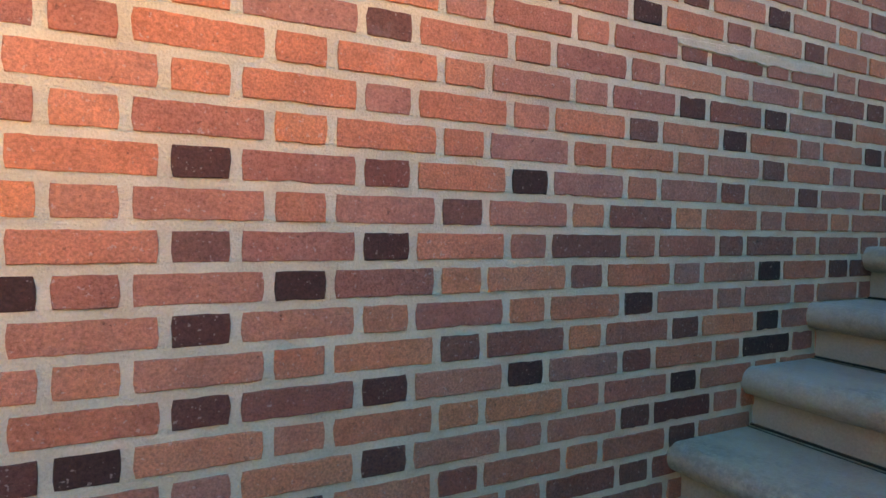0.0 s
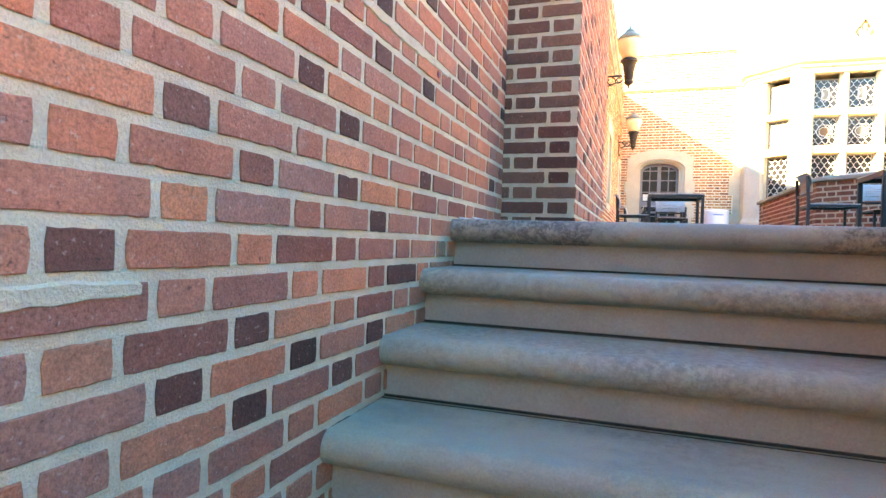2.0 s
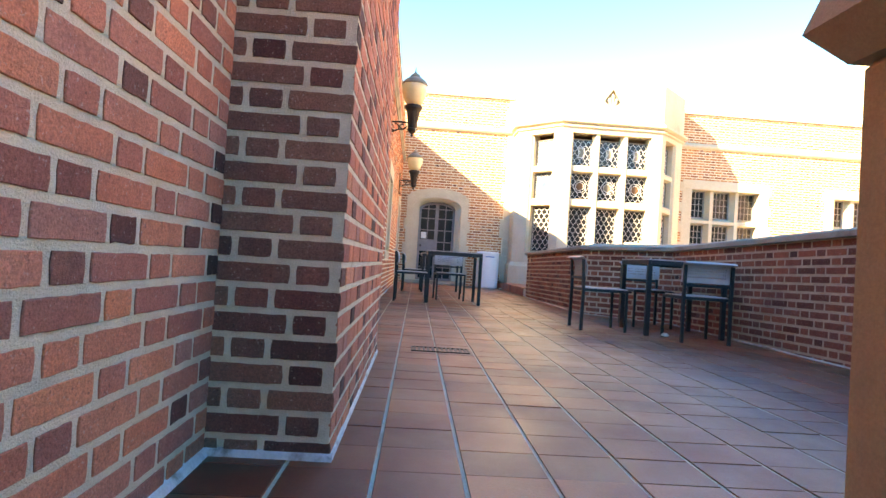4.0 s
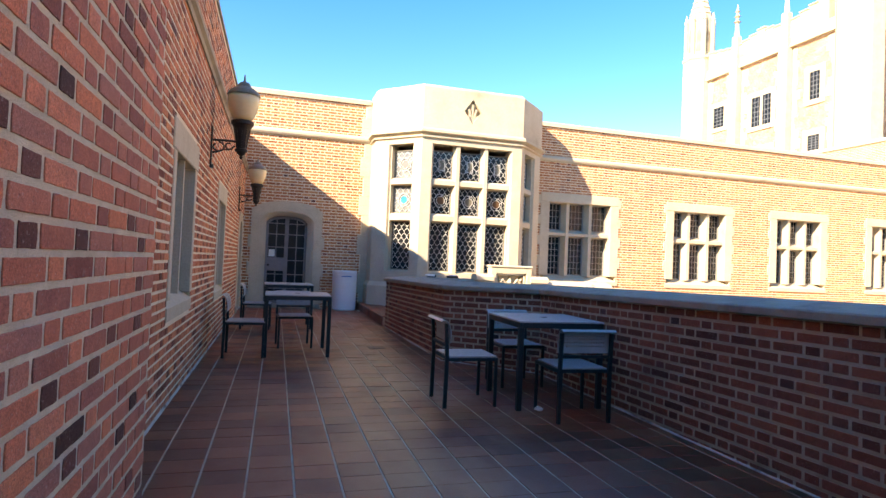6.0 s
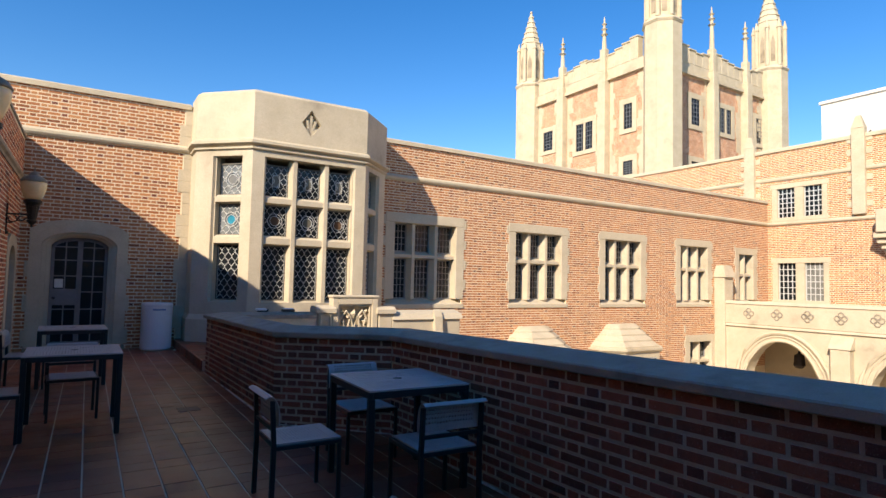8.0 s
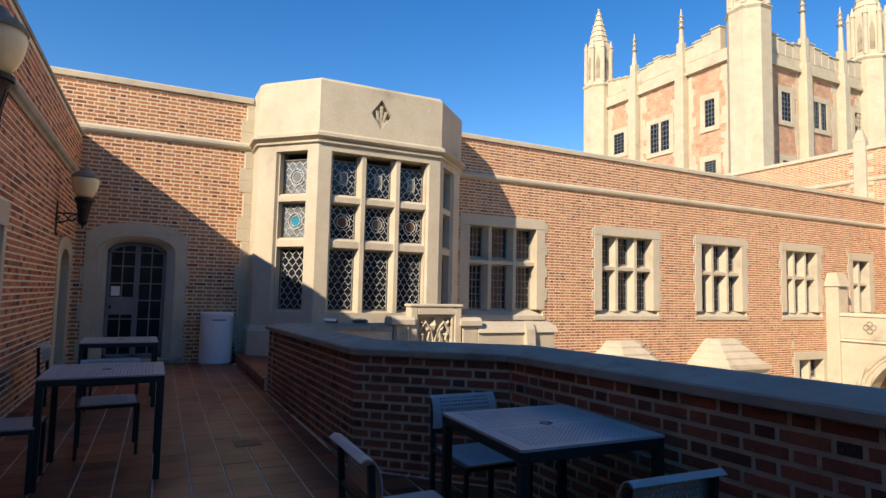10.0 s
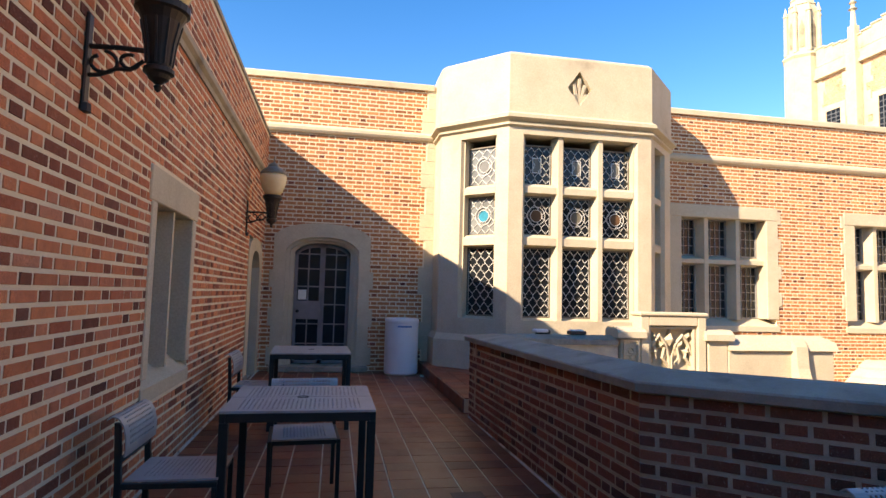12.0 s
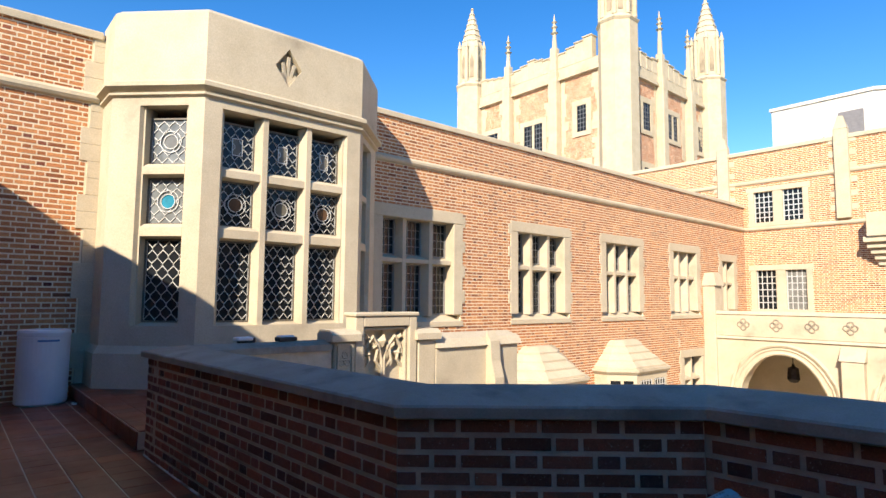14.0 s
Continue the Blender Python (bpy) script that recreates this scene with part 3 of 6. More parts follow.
def arched_surround(shape, w, spring, top, jamb, head, y0, y1, z0, n=12):
    """Stone frame: opening of width w from u = 0, with an arched head inside an arched outer line."""
    inner = arch_points(w, spring, top, n)
    outer = [(jamb * 2 * (u / w - 0.5) + u, z + head) for u, z in inner]
    shape.box(-jamb, 0, y0, y1, z0, spring)
    shape.box(w, w + jamb, y0, y1, z0, spring)
    for (a, b2, c, d) in zip(inner, inner[1:], outer, outer[1:]):
        v = [(a[0], y0, a[1]), (b2[0], y0, b2[1]), (d[0], y0, d[1]), (c[0], y0, c[1])]
        v += [(p[0], y1, p[2]) for p in v]
        shape.add(v, [(0, 1, 2, 3), (7, 6, 5, 4), (0, 4, 5, 1), (1, 5, 6, 2), (2, 6, 7, 3), (3, 7, 4, 0)])
    shape.prism([(w, spring), (w + jamb, spring), outer[0]], y0, y1, "y")
    shape.prism([(0, spring), outer[-1], (-jamb, spring)], y0, y1, "y")


d = thing("door_side", "narrow arched doorway with a pale stone surround", "door", M_TERR @ Matrix.Translation((ND[0] - WALL_X0, 0, 0)), kind="structure")
s = Shape()
arched_surround(s, ND[1] - ND[0] - 0.6, 1.7, 1.94, 0.3, 0.19, -0.012, 0.3, 0.0)
s.moved(Matrix.Translation((0.3, 0, 0)))
part("surround", s, M_STONE, d)
part("door_leaf", Shape().box(0.27, ND[1] - ND[0] - 0.27, 0.26, 0.29, 0.0, 2.0), M_DOOR, d)
part("base_stone", Shape().soft_box(-0.02, 0.32, -0.03, 0.2, 0.0, 0.14, 0.01), M_STONE_GREY, d)

# ---------------------------------------------------------------- far wall
M_FAR = pose(FAR_X, 4.0, 0, 0, 0, -90)
def fu(y):
    return 4.0 - y
FAR_END = -24.2
WINS = [(-6.60, -9.02), (-10.58, -12.92), (-14.32, -16.58), (-18.2, -20.32)]
WIN_Z = (0.78, 3.26)
DOOR = (0.49, -0.55, 2.0, 2.17)
far_holes = [(fu(a) + 0.05, fu(c) - 0.05, WIN_Z[0] + 0.05, WIN_Z[1] - 0.05) for a, c in WINS]
far_holes.append((fu(-21.85) + 0.05, fu(-23.35) - 0.05, 0.85, 3.05))
far_holes.append((fu(-18.75) + 0.05, fu(-20.55) - 0.05, -2.25, -0.3))
far_holes.append((fu(DOOR[0]) - 0.12, fu(DOOR[1]) + 0.12, -0.3, 2.3))
far_holes.append((fu(-3.05), fu(-5.2), 0.9, 4.0))
LF = fu(FAR_END)
w = structure("wall_far", slab(LF, COURT_Z, FAR_TOP, 0.45, far_holes), M_MORTAR_PALE, "long red brick wall with mullioned windows across the court", "wall", M_FAR)
bay_gap = (fu(-1.78), fu(-6.3), -6, 4.16)
brickwork(w, laid(LF, -1.6, STRING_Z - 0.07, far_holes + [bay_gap], start=0.02, bed=0.0, tight=0.002) + laid(LF, STRING_Z + 0.1, FAR_TOP - 0.08, [(fu(-1.78), fu(-6.3), 0, 9)], start=0.05, bed=0.0, tight=0.002), rough=0.0008, mats=[M_BRICK_PALE, M_BRICK_BROWN], dark=0.14, stretch_dark=0.0, near=(2.95, 5.8, 1.2, 1.9), single=M_BRICK_PALE_ONE)
s = Shape()
for a, c in ((fu(1.2), fu(-1.9)), (fu(-6.25), LF)):
    s.prism([(0, 4.09), (-0.05, 4.11), (-0.075, 4.15), (-0.075, 4.2), (-0.03, 4.24), (0, 4.26)], a, c, "x")
structure("string_course", s, M_STONE, "moulded stone string course along the far wall", "trim", M_FAR)
s = Shape()
for a, c in ((-0.3, fu(-1.9)), (fu(-6.25), LF + 0.4)):
    s.prism([(-0.05, FAR_TOP - 0.09), (0.5, FAR_TOP - 0.09), (0.5, FAR_TOP + 0.06), (-0.02, FAR_TOP + 0.03), (-0.05, FAR_TOP)], a, c, "x")
structure("far_wall_coping", s, M_STONE, "pale stone coping along the far wall", "trim", M_FAR)
s = Shape()
s.box(FAR_X + 0.46, FAR_X + 6.0, -24.5, 6.0, COURT_Z, 4.4)
structure("building_east", s, M_ROOF, "body and flat roof of the building behind the far wall", "building")


def came_grid(s, u0, u1, z0, z1, nu, nz, y, w=0.009, d=0.012):
    for i in range(1, nu):
        u = u0 + (u1 - u0) * i / nu
        s.box(u - w / 2, u + w / 2, y - d, y, z0, z1)
    for i in range(1, nz):
        z = z0 + (z1 - z0) * i / nz
        s.box(u0, u1, y - d + 0.002, y - 0.002, z - w / 2, z + w / 2)


def came_diamond(s, u0, u1, z0, z1, nu, nz, y, w=0.014, d=0.012, clear=None):
    """Lattice of wavy, crossing lead lines clipped to the light."""
    du, dz = (u1 - u0) / nu, (z1 - z0) / nz
    for i in range(nu):
        for k in range(nz):
            a, c = u0 + i * du, z0 + k * dz
            p, q = (a, a + du) if (i + k) % 2 == 0 else (a + du, a)
            if clear and math.hypot(a + du / 2 - clear[0], c + dz / 2 - clear[1]) < clear[2]:
                continue
            e = dz * 0.15
            s.bar((p, y, c), (p, y, c + e), w, d)
            s.bar((p, y, c + e), (q, y, c + dz - e), w, d)
            s.bar((q, y, c + dz - e), (q, y, c + dz), w, d)
    for u in (u0, u1):
        s.box(u - w / 2, u + w / 2, y - d, y, z0, z1)


def ring(s, u, z, r, y, w=0.014, d=0.014, seg=18):
    for k in range(seg):
        a, c = 2 * math.pi * k / seg, 2 * math.pi * (k + 1) / seg
        s.bar((u + r * math.cos(a), y, z + r * math.sin(a)), (u + r * math.cos(c), y, z + r * math.sin(c)), w, d)


def mullioned(name, m, wd, z0, z1, lights, transom, label, group="", jamb=0.27, head=0.26, sill=0.24, depth=0.32, cols=4):
    """Stone window with mullions and one transom, leaded lights set back in the reveal. u from 0, y into the wall."""
    win = thing(name, label, "window", m, group, "structure")
    s = Shape()
    s.soft_box(0, jamb, -0.02, depth + 0.1, z0 + sill, z1 - head, 0.012)
    s.soft_box(wd - jamb, wd, -0.02, depth + 0.1, z0 + sill, z1 - head, 0.012)
    s.soft_box(0, wd, -0.025, depth + 0.1, z1 - head, z1, 0.012)
    # toothed quoins
    for k in range(4):
        z = z0 + 0.5 + k * 0.55
        s.soft_box(-0.07, 0.02, -0.018, 0.1, z, z + 0.26, 0.008)
        s.soft_box(wd - 0.02, wd + 0.07, -0.018, 0.1, z, z + 0.26, 0.008)
    part("surround", s, M_STONE, win)
    part("window_sill", Shape().prism([(-0.03, z0), (depth + 0.1, z0), (depth + 0.1, z0 + sill), (depth - 0.04, z0 + sill), (-0.03, z0 + 0.1)], 0, wd, "x"), M_STONE, win)
    inner = wd - 2 * jamb
    mw = 0.22
    lw = (inner - (lights - 1) * mw) / lights
    for k in range(1, lights):
        u = jamb + k * lw + (k - 0.5) * mw
        part("mullion", Shape().prism([(u - mw / 2, depth), (u - mw / 2, depth - 0.06), (u - 0.045, 0.06), (u + 0.045, 0.06), (u + mw / 2, depth - 0.06), (u + mw / 2, depth)], z0 + sill - 0.02, z1 - head + 0.01, "z"), M_STONE, win)
    part("transom", Shape().prism([(depth, transom - 0.1), (depth, transom + 0.1), (0.07, transom + 0.01), (0.07, transom - 0.07)][::-1], jamb, wd - jamb, "x"), M_STONE, win)
    for k in range(lights):
        a = jamb + k * (lw + mw)
        for lo, hi, nz in ((z0 + sill, transom - 0.09, 6), (transom + 0.09, z1 - head, 4)):
            fr = Shape()
            b2 = 0.025
            fr.box(a, a + b2, depth - 0.06, depth - 0.01, lo, hi)
            fr.box(a + lw - b2, a + lw, depth - 0.06, depth - 0.01, lo, hi)
            fr.box(a + b2, a + lw - b2, depth - 0.06, depth - 0.01, lo, lo + b2)
            fr.box(a + b2, a + lw - b2, depth - 0.06, depth - 0.01, hi - b2, hi)
            came_grid(fr, a + b2, a + lw - b2, lo + b2, hi - b2, cols, nz, depth - 0.024, 0.014)
            f = part("window_frame", fr, M_LEAD_MID, win)
            part("pane", Shape().box(a + 0.01, a + lw - 0.01, depth - 0.02, depth - 0.01, lo, hi), M_GLASS, f)
    return win


for a, c in WINS:
    mullioned("window_court", M_FAR @ Matrix.Translation((fu(a), 0, 0)), a - c, *WIN_Z, 3, 2.17, "pale stone mullioned window with leaded lights in brick wall", "court windows")
mullioned("window_court", M_FAR @ Matrix.Translation((fu(-21.85), 0, 0)), 1.5, 0.8, 3.1, 2, 2.05, "narrow two-light stone mullioned window in brick wall", "court windows")

# flat sheets behind the openings, the rooms' dimness put into their grey
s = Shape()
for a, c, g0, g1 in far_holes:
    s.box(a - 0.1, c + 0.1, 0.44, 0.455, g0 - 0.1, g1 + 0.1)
structure("room_backing", s, M_SHADE, "thin grey sheets standing in for the dim rooms behind the windows", "wall", M_FAR)

# arched glazed door
d = thing("door_terrace", "dark grey glazed door with arched head in stone surround", "door", M_FAR @ Matrix.Translation((fu(DOOR[0]), 0, 0)), kind="structure")
dw = DOOR[0] - DOOR[1]
s = Shape()
arched_surround(s, dw + 0.2, 2.06, 2.28, 0.2, 0.24, -0.025, 0.05, 0.0)
s.moved(Matrix.Translation((-0.1, 0, 0)))
for k, z in enumerate((0.1, 0.75, 1.4)):
    s.soft_box(-0.36, -0.29, -0.02, 0.04, z, z + 0.3, 0.008)
    s.soft_box(dw + 0.29, dw + 0.36, -0.02, 0.04, z, z + 0.3, 0.008)
part("surround", s, M_STONE, d)
s = Shape()
arched_surround(s, dw + 0.06, 2.05, 2.23, 0.1, 0.1, 0.03, 0.14, 0.0)
s.moved(Matrix.Translation((-0.03, 0, 0)))
part("middle_moulding", s, M_STONE, d)
s = Shape()
arched_surround(s, dw - 0.08, 2.03, 2.19, 0.1, 0.1, 0.1, 0.3, 0.0)
s.moved(Matrix.Translation((0.04, 0, 0)))
part("inner_moulding", s, M_STONE, d)
part("threshold", Shape().soft_box(-0.3, dw + 0.3, -0.22, 0.3, 0.0, 0.09, 0.012), M_STONE_GREY, d)
leaf = Shape()
ap = arch_points(dw - 0.1, 2.01, 2.17, 12)
x0, x1, zb = 0.05, dw - 0.05, 0.1
mid = (x0 + x1) / 2
def arch_z(u):
    t = 1 - (u - x0) / (x1 - x0)
    return 2.01 + 0.16 * max(0.0, 1 - abs(2 * t - 1) ** 2.6) ** 0.75
for u in (x0 + 0.025, mid - 0.02, mid + 0.02, x1 - 0.025):
    leaf.box(u - 0.025, u + 0.025, 0.2, 0.25, zb, arch_z(u) - 0.01)
for u in ((x0 + mid) / 2, (mid + x1) / 2):
    leaf.box(u - 0.011, u + 0.011, 0.205, 0.245, zb, arch_z(u) - 0.01)
for z in (0.14, 0.44, 0.78, 1.12, 1.43, 1.74, 2.0):
    leaf.box(x0, x1, 0.207, 0.243, z - 0.011, z + 0.011)
for p, q in zip(ap, ap[1:]):
    leaf.bar((p[0] + 0.05, 0.25, p[1] - 0.02), (q[0] + 0.05, 0.25, q[1] - 0.02), 0.06, 0.05)
leaf.box(x0, x1, 0.2, 0.25, zb, zb + 0.05)
door_leaf = part("door_leaf", leaf, M_DOOR, d)
part("pane", Shape().prism([(x0, zb)] + [(x1, zb)] + [(p[0] + 0.05, p[1]) for p in ap], 0.224, 0.232, "y"), M_GLASS, door_leaf)
part("lock_panel", Shape().soft_box(x0 + 0.01, mid - 0.02, 0.192, 0.21, 0.86, 1.18, 0.005), M_DOOR, door_leaf, "grey metal push panel")
part("door_handle", Shape().lathe([(0.018, 0), (0.018, 0.02), (0.028, 0.03), (0.028, 0.055), (0.012, 0.065)], seg=12).moved(Matrix.Translation((x0 + 0.07, 0.195, 1.0)) @ Matrix.Rotation(math.pi / 2, 4, "X")), M_IRON, door_leaf)
part("notice", Shape().box(x0 + 0.07, x0 + 0.21, 0.196, 0.2, 1.2, 1.37), M_PAPER, door_leaf, "small pale paper notice taped to the glass")

# stone quoin strip beside the bay
s = Shape()
for k in range(22):
    z = -0.1 + k * 0.24
    if z > 5.0:
        break
    a = -1.80 + (0.10 if (k // 2) % 2 else 0.0)
    s.soft_box(fu(a), fu(-2.2), -0.02, 0.2, z, min(z + 0.238, 5.05), 0.004)
structure("quoins", s, M_STONE, "toothed pale stone quoins between brick wall and bay", "trim", M_FAR)

# ---------------------------------------------------------------- stone bay window
BX, BY0, BY1, CANT = 15.88, -2.88, -5.34, 0.92
bay = thing("bay_window", "tall pale stone oriel bay with leaded lights and plain parapet", "bay window", kind="structure")
def bay_line(out):
    """Plan of the bay, offset outward, from the north wall side to the south one."""
    k = out * math.tan(math.pi / 8)
    return [(FAR_X + 0.1, BY0 + CANT + out), (BX + CANT - k * 1.0, BY0 + CANT + out), (BX - out, BY0 + k), (BX - out, BY1 - k), (BX + CANT - k * 1.0, BY1 - CANT - out), (FAR_X + 0.1, BY1 - CANT - out)]
BZ0, BZ1 = -2.5, 5.26
def bay_band(z0, z1, out0, out1, name, label=""):
    return part(name, Shape().frustum(bay_line(out0)[::-1], z0, bay_line(out1)[::-1], z1), M_STONE, bay, label)
bay_band(BZ0, 0.62, 0.06, 0.06, "plinth")
bay_band(0.62, 0.72, 0.06, 0.0, "plinth_weathering")
bay_band(0.72, 0.98, 0.0, 0.0, "apron")
bay_band(3.94, 4.05, 0.0, 0.0, "lintel")
bay_band(4.05, 4.075, 0.0, 0.05, "lintel_roll")
bay_band(4.075, 4.105, 0.05, 0.05, "lintel_fillet")
bay_band(4.105, 4.135, 0.015, 0.015, "cornice_groove")
bay_band(4.135, 4.18, 0.03, 0.11, "cornice_cove")
bay_band(4.18, 4.235, 0.11, 0.11, "cornice")
bay_band(4.235, 4.29, 0.11, 0.02, "cornice_weathering")
bay_band(4.27, 5.23, -0.1, -0.1, "parapet", "plain ashlar parapet")
OUT, INN = bay_line(0.02), bay_line(-0.1)
for k in (0, 1, 3, 4):
    part("ashlar", Shape().prism([OUT[k], OUT[k + 1], INN[k + 1], INN[k]], 4.285, 5.23, "z"), M_STONE, bay)
cz, cy = 4.76, -4.06
yl, yr = OUT[2][1], OUT[3][1]
for ya, yb in ((yl, cy), (cy, yr)):
    side = 0.21 if ya == yl else -0.21
    part("ashlar", Shape().prism([(ya if ya != cy else yb, 4.285), (cy, 4.285), (cy, cz - 0.29), (cy + side, cz)][:: -1 if side > 0 else 1], BX - 0.02, BX + 0.1, "x"), M_STONE, bay)
    part("ashlar", Shape().prism([(ya if ya != cy else yb, 5.23), (ya if ya != cy else yb, 4.285), (cy + side, cz), (cy, cz + 0.29), (cy, 5.23)][:: -1 if side > 0 else 1], BX - 0.02, BX + 0.1, "x"), M_STONE, bay)
bay_band(5.23, 5.30, 0.02, -0.06, "parapet_chamfer")


def bay_face(p, q, lights, edge, edge2, rows=((1.02, 2.14), (2.34, 2.98), (3.16, 3.82))):
    """Mullions, transoms and leaded lights of one face, from p to q seen from outside."""
    p, q = Vector((*p, 0)), Vector((*q, 0))
    way = (q - p).normalized()
    wd = (q - p).length
    yaw = math.degrees(math.atan2(way.y, way.x))
    m = pose(p.x, p.y, 0, 0, 0, yaw)
    def put(name, shape, mat, parent=bay, label=""):
        shape.moved(m)
        return part(name, shape, mat, parent, label)
    z0, z1, dep = 0.98, 3.94, 0.24
    put("jamb", Shape().prism([(0, 0), (edge - 0.05, 0), (edge - 0.02, 0.06), (edge, 0.06), (edge, dep), (edge, dep + 0.1), (0.0, dep + 0.1)], z0, z1, "z"), M_STONE)
    put("jamb", Shape().prism([(wd, dep + 0.1), (wd - edge2, dep + 0.1), (wd - edge2, 0.06), (wd - edge2 + 0.02, 0.06), (wd - edge2 + 0.05, 0), (wd, 0)], z0, z1, "z"), M_STONE)
    inner = wd - edge - edge2
    mw = 0.19
    lw = (inner - (lights - 1) * mw) / lights
    for k in range(1, lights):
        u = edge + k * lw + (k - 0.5) * mw
        put("mullion", Shape().prism([(u - mw / 2, dep), (u - mw / 2, dep - 0.05), (u - 0.04, 0.035), (u + 0.04, 0.035), (u + mw / 2, dep - 0.05), (u + mw / 2, dep)], z0, z1, "z"), M_STONE)
    for lo, hi in ((rows[0][1], rows[1][0]), (rows[1][1], rows[2][0])):
        put("transom", Shape().prism([(0.055, lo + 0.03), (dep, lo), (dep, hi), (0.12, hi), (0.055, hi - 0.05)], edge, wd - edge2, "x"), M_STONE)
    put("sill", Shape().prism([(0.0, z0 - 0.04), (dep, z0 - 0.04), (dep, z0 + 0.05), (0.03, z0 - 0.02)], edge, wd - edge2, "x"), M_STONE)
    for k in range(lights):
        a = edge + k * (lw + mw)
        for r, (lo, hi) in enumerate(rows):
            fr = Shape()
            b2 = 0.022
            fr.box(a, a + b2, dep - 0.05, dep - 0.01, lo, hi)
            fr.box(a + lw - b2, a + lw, dep - 0.05, dep - 0.01, lo, hi)
            fr.box(a + b2, a + lw - b2, dep - 0.05, dep - 0.01, lo, lo + b2)
            fr.box(a + b2, a + lw - b2, dep - 0.05, dep - 0.01, hi - b2, hi)
            f = put("window_frame", fr, M_FRAME)
            g = put("pane", Shape().box(a + 0.01, a + lw - 0.01, dep - 0.02, dep - 0.01, lo, hi), M_GLASS_LEAD if lights == 1 and r else M_GLASS, f)
            c = Shape()
            uc, zc = a + lw / 2, (lo + hi) / 2
            came_diamond(c, a + b2, a + lw - b2, lo + b2, hi - b2, 7, 10 if r == 0 else 6, dep - 0.022, 0.0085, clear=(uc, zc, 0.13) if r == 1 or (r == 2 and lights == 1) else (uc, zc, 0.07) if r == 2 else None)
            if r == 1 or (r == 2 and lights == 1):
                ring(c, uc, zc, 0.15, dep - 0.03, 0.009)
                ring(c, uc, zc, 0.1, dep - 0.03, 0.009)
            if r == 2 and lights == 3:
                for e in (-0.07, 0.07):
                    c.box(uc + e - 0.006, uc + e + 0.006, dep - 0.04, dep - 0.022, zc - 0.12, zc + 0.12)
                c.box(uc - 0.07, uc + 0.07, dep - 0.04, dep - 0.022, zc - 0.126, zc - 0.114)
                c.box(uc - 0.07, uc + 0.07, dep - 0.04, dep - 0.022, zc + 0.114, zc + 0.126)
            put("lead_cames", c, M_LEAD, f)
            if r == 1 or (r == 2 and lights == 1):
                tone = (M_GLASS_BLUE if r == 1 else M_GLASS_GREY) if lights == 1 else (M_GLASS_BROWN if k != 1 else M_GLASS_PALE)
                disc = Shape().lathe([(0.098, 0), (0.098, 0.006)], seg=20).moved(Matrix.Translation((uc, dep - 0.024, zc)) @ Matrix.Rotation(math.pi / 2, 4, "X"))
                put("roundel", disc, tone, f, "stained glass roundel")
            if r == 2 and lights == 3:
                put("roundel", Shape().box(uc - 0.064, uc + 0.064, dep - 0.03, dep - 0.023, zc - 0.112, zc + 0.112), M_GLASS_PALE, f, "small stained glass panel")


L = bay_line(0.0)
bay_face(L[2], L[3], 3, 0.29, 0.29)
bay_face(L[1], L[2], 1, 0.45, 0.27)
bay_face(L[3], L[4], 1, 0.27, 0.45)
for p, q in ((L[0], L[1]), (L[4], L[5])):
    s = Shape()
    s.box(min(p[0], q[0]), max(p[0], q[0]), p[1] - (0.15 if p[1] > -4 else 0), p[1] + (0.15 if p[1] < -4 else 0), 0.98, 3.94)
    part("side_wall", s, M_STONE, bay)
# sheet in the same shade grey, in place of an unlit room
part("interior", Shape().box(17.2, 17.25, BY1 - 0.7, BY0 + 0.7, 0.9, 3.95), M_SHADE, bay, "grey sheet standing in for the dim room behind the leaded lights")
# carved diamond on the parapet
s = Shape()
for a, r0 in ((90, 0.23), (62, 0.2), (118, 0.2), (38, 0.15), (142, 0.15)):
    c, sn = math.cos(radians(a)), math.sin(radians(a))
    s.bar((BX + 0.09, cy, cz - 0.27), (BX + 0.03, cy - r0 * c, cz - 0.27 + r0 * sn * 1.9), 0.045, 0.05, (-1, 0, 0))
part("carved_leaf", s, M_STONE, bay, "carved leaf in a sunk diamond")

# ---------------------------------------------------------------- terrace floor
s = Shape()
s.prism([(TOP_NOSE + 0.28, -2.95), (9.2, -2.95), (10.1, -2.05), (FAR_X, -2.0), (FAR_X, 1.2), (TOP_NOSE + 0.28, 1.2)], -0.4, -0.004, "z")
floor = structure("floor_terrace", s, M_GROUT, "red quarry tile terrace floor with pale grout lines", "floor")
TX, TY = 0.205, 0.243
rest = Shape()
Y_EDGE = 0.52 + 2 * TY
x = TOP_NOSE + 0.30
tiles = []
while x < FAR_X - 0.02:
    y = Y_EDGE
    while y > -2.95:
        tiles.append((x, min(x + TX, FAR_X), y - TY, y))
        y -= TY
    x += TX
one = Shape()
one.add([(-TX / 2 + 0.0012, -TY / 2 + 0.0055, -0.003), (TX / 2 - 0.0012, -TY / 2 + 0.0055, -0.003), (TX / 2 - 0.0012, TY / 2 - 0.0055, -0.003), (-TX / 2 + 0.0012, TY / 2 - 0.0055, -0.003),
         (-TX / 2 + 0.003, -TY / 2 + 0.0075, 0.0), (TX / 2 - 0.003, -TY / 2 + 0.0075, 0.0), (TX / 2 - 0.003, TY / 2 - 0.0075, 0.0), (-TX / 2 + 0.003, TY / 2 - 0.0075, 0.0)],
        [(0, 1, 5, 4), (1, 2, 6, 5), (2, 3, 7, 6), (3, 0, 4, 7), (4, 5, 6, 7)])
tile_mesh = one.mesh("tile", M_TILE_ONE)
trng = random.Random(3)
TILE_PLACES = []
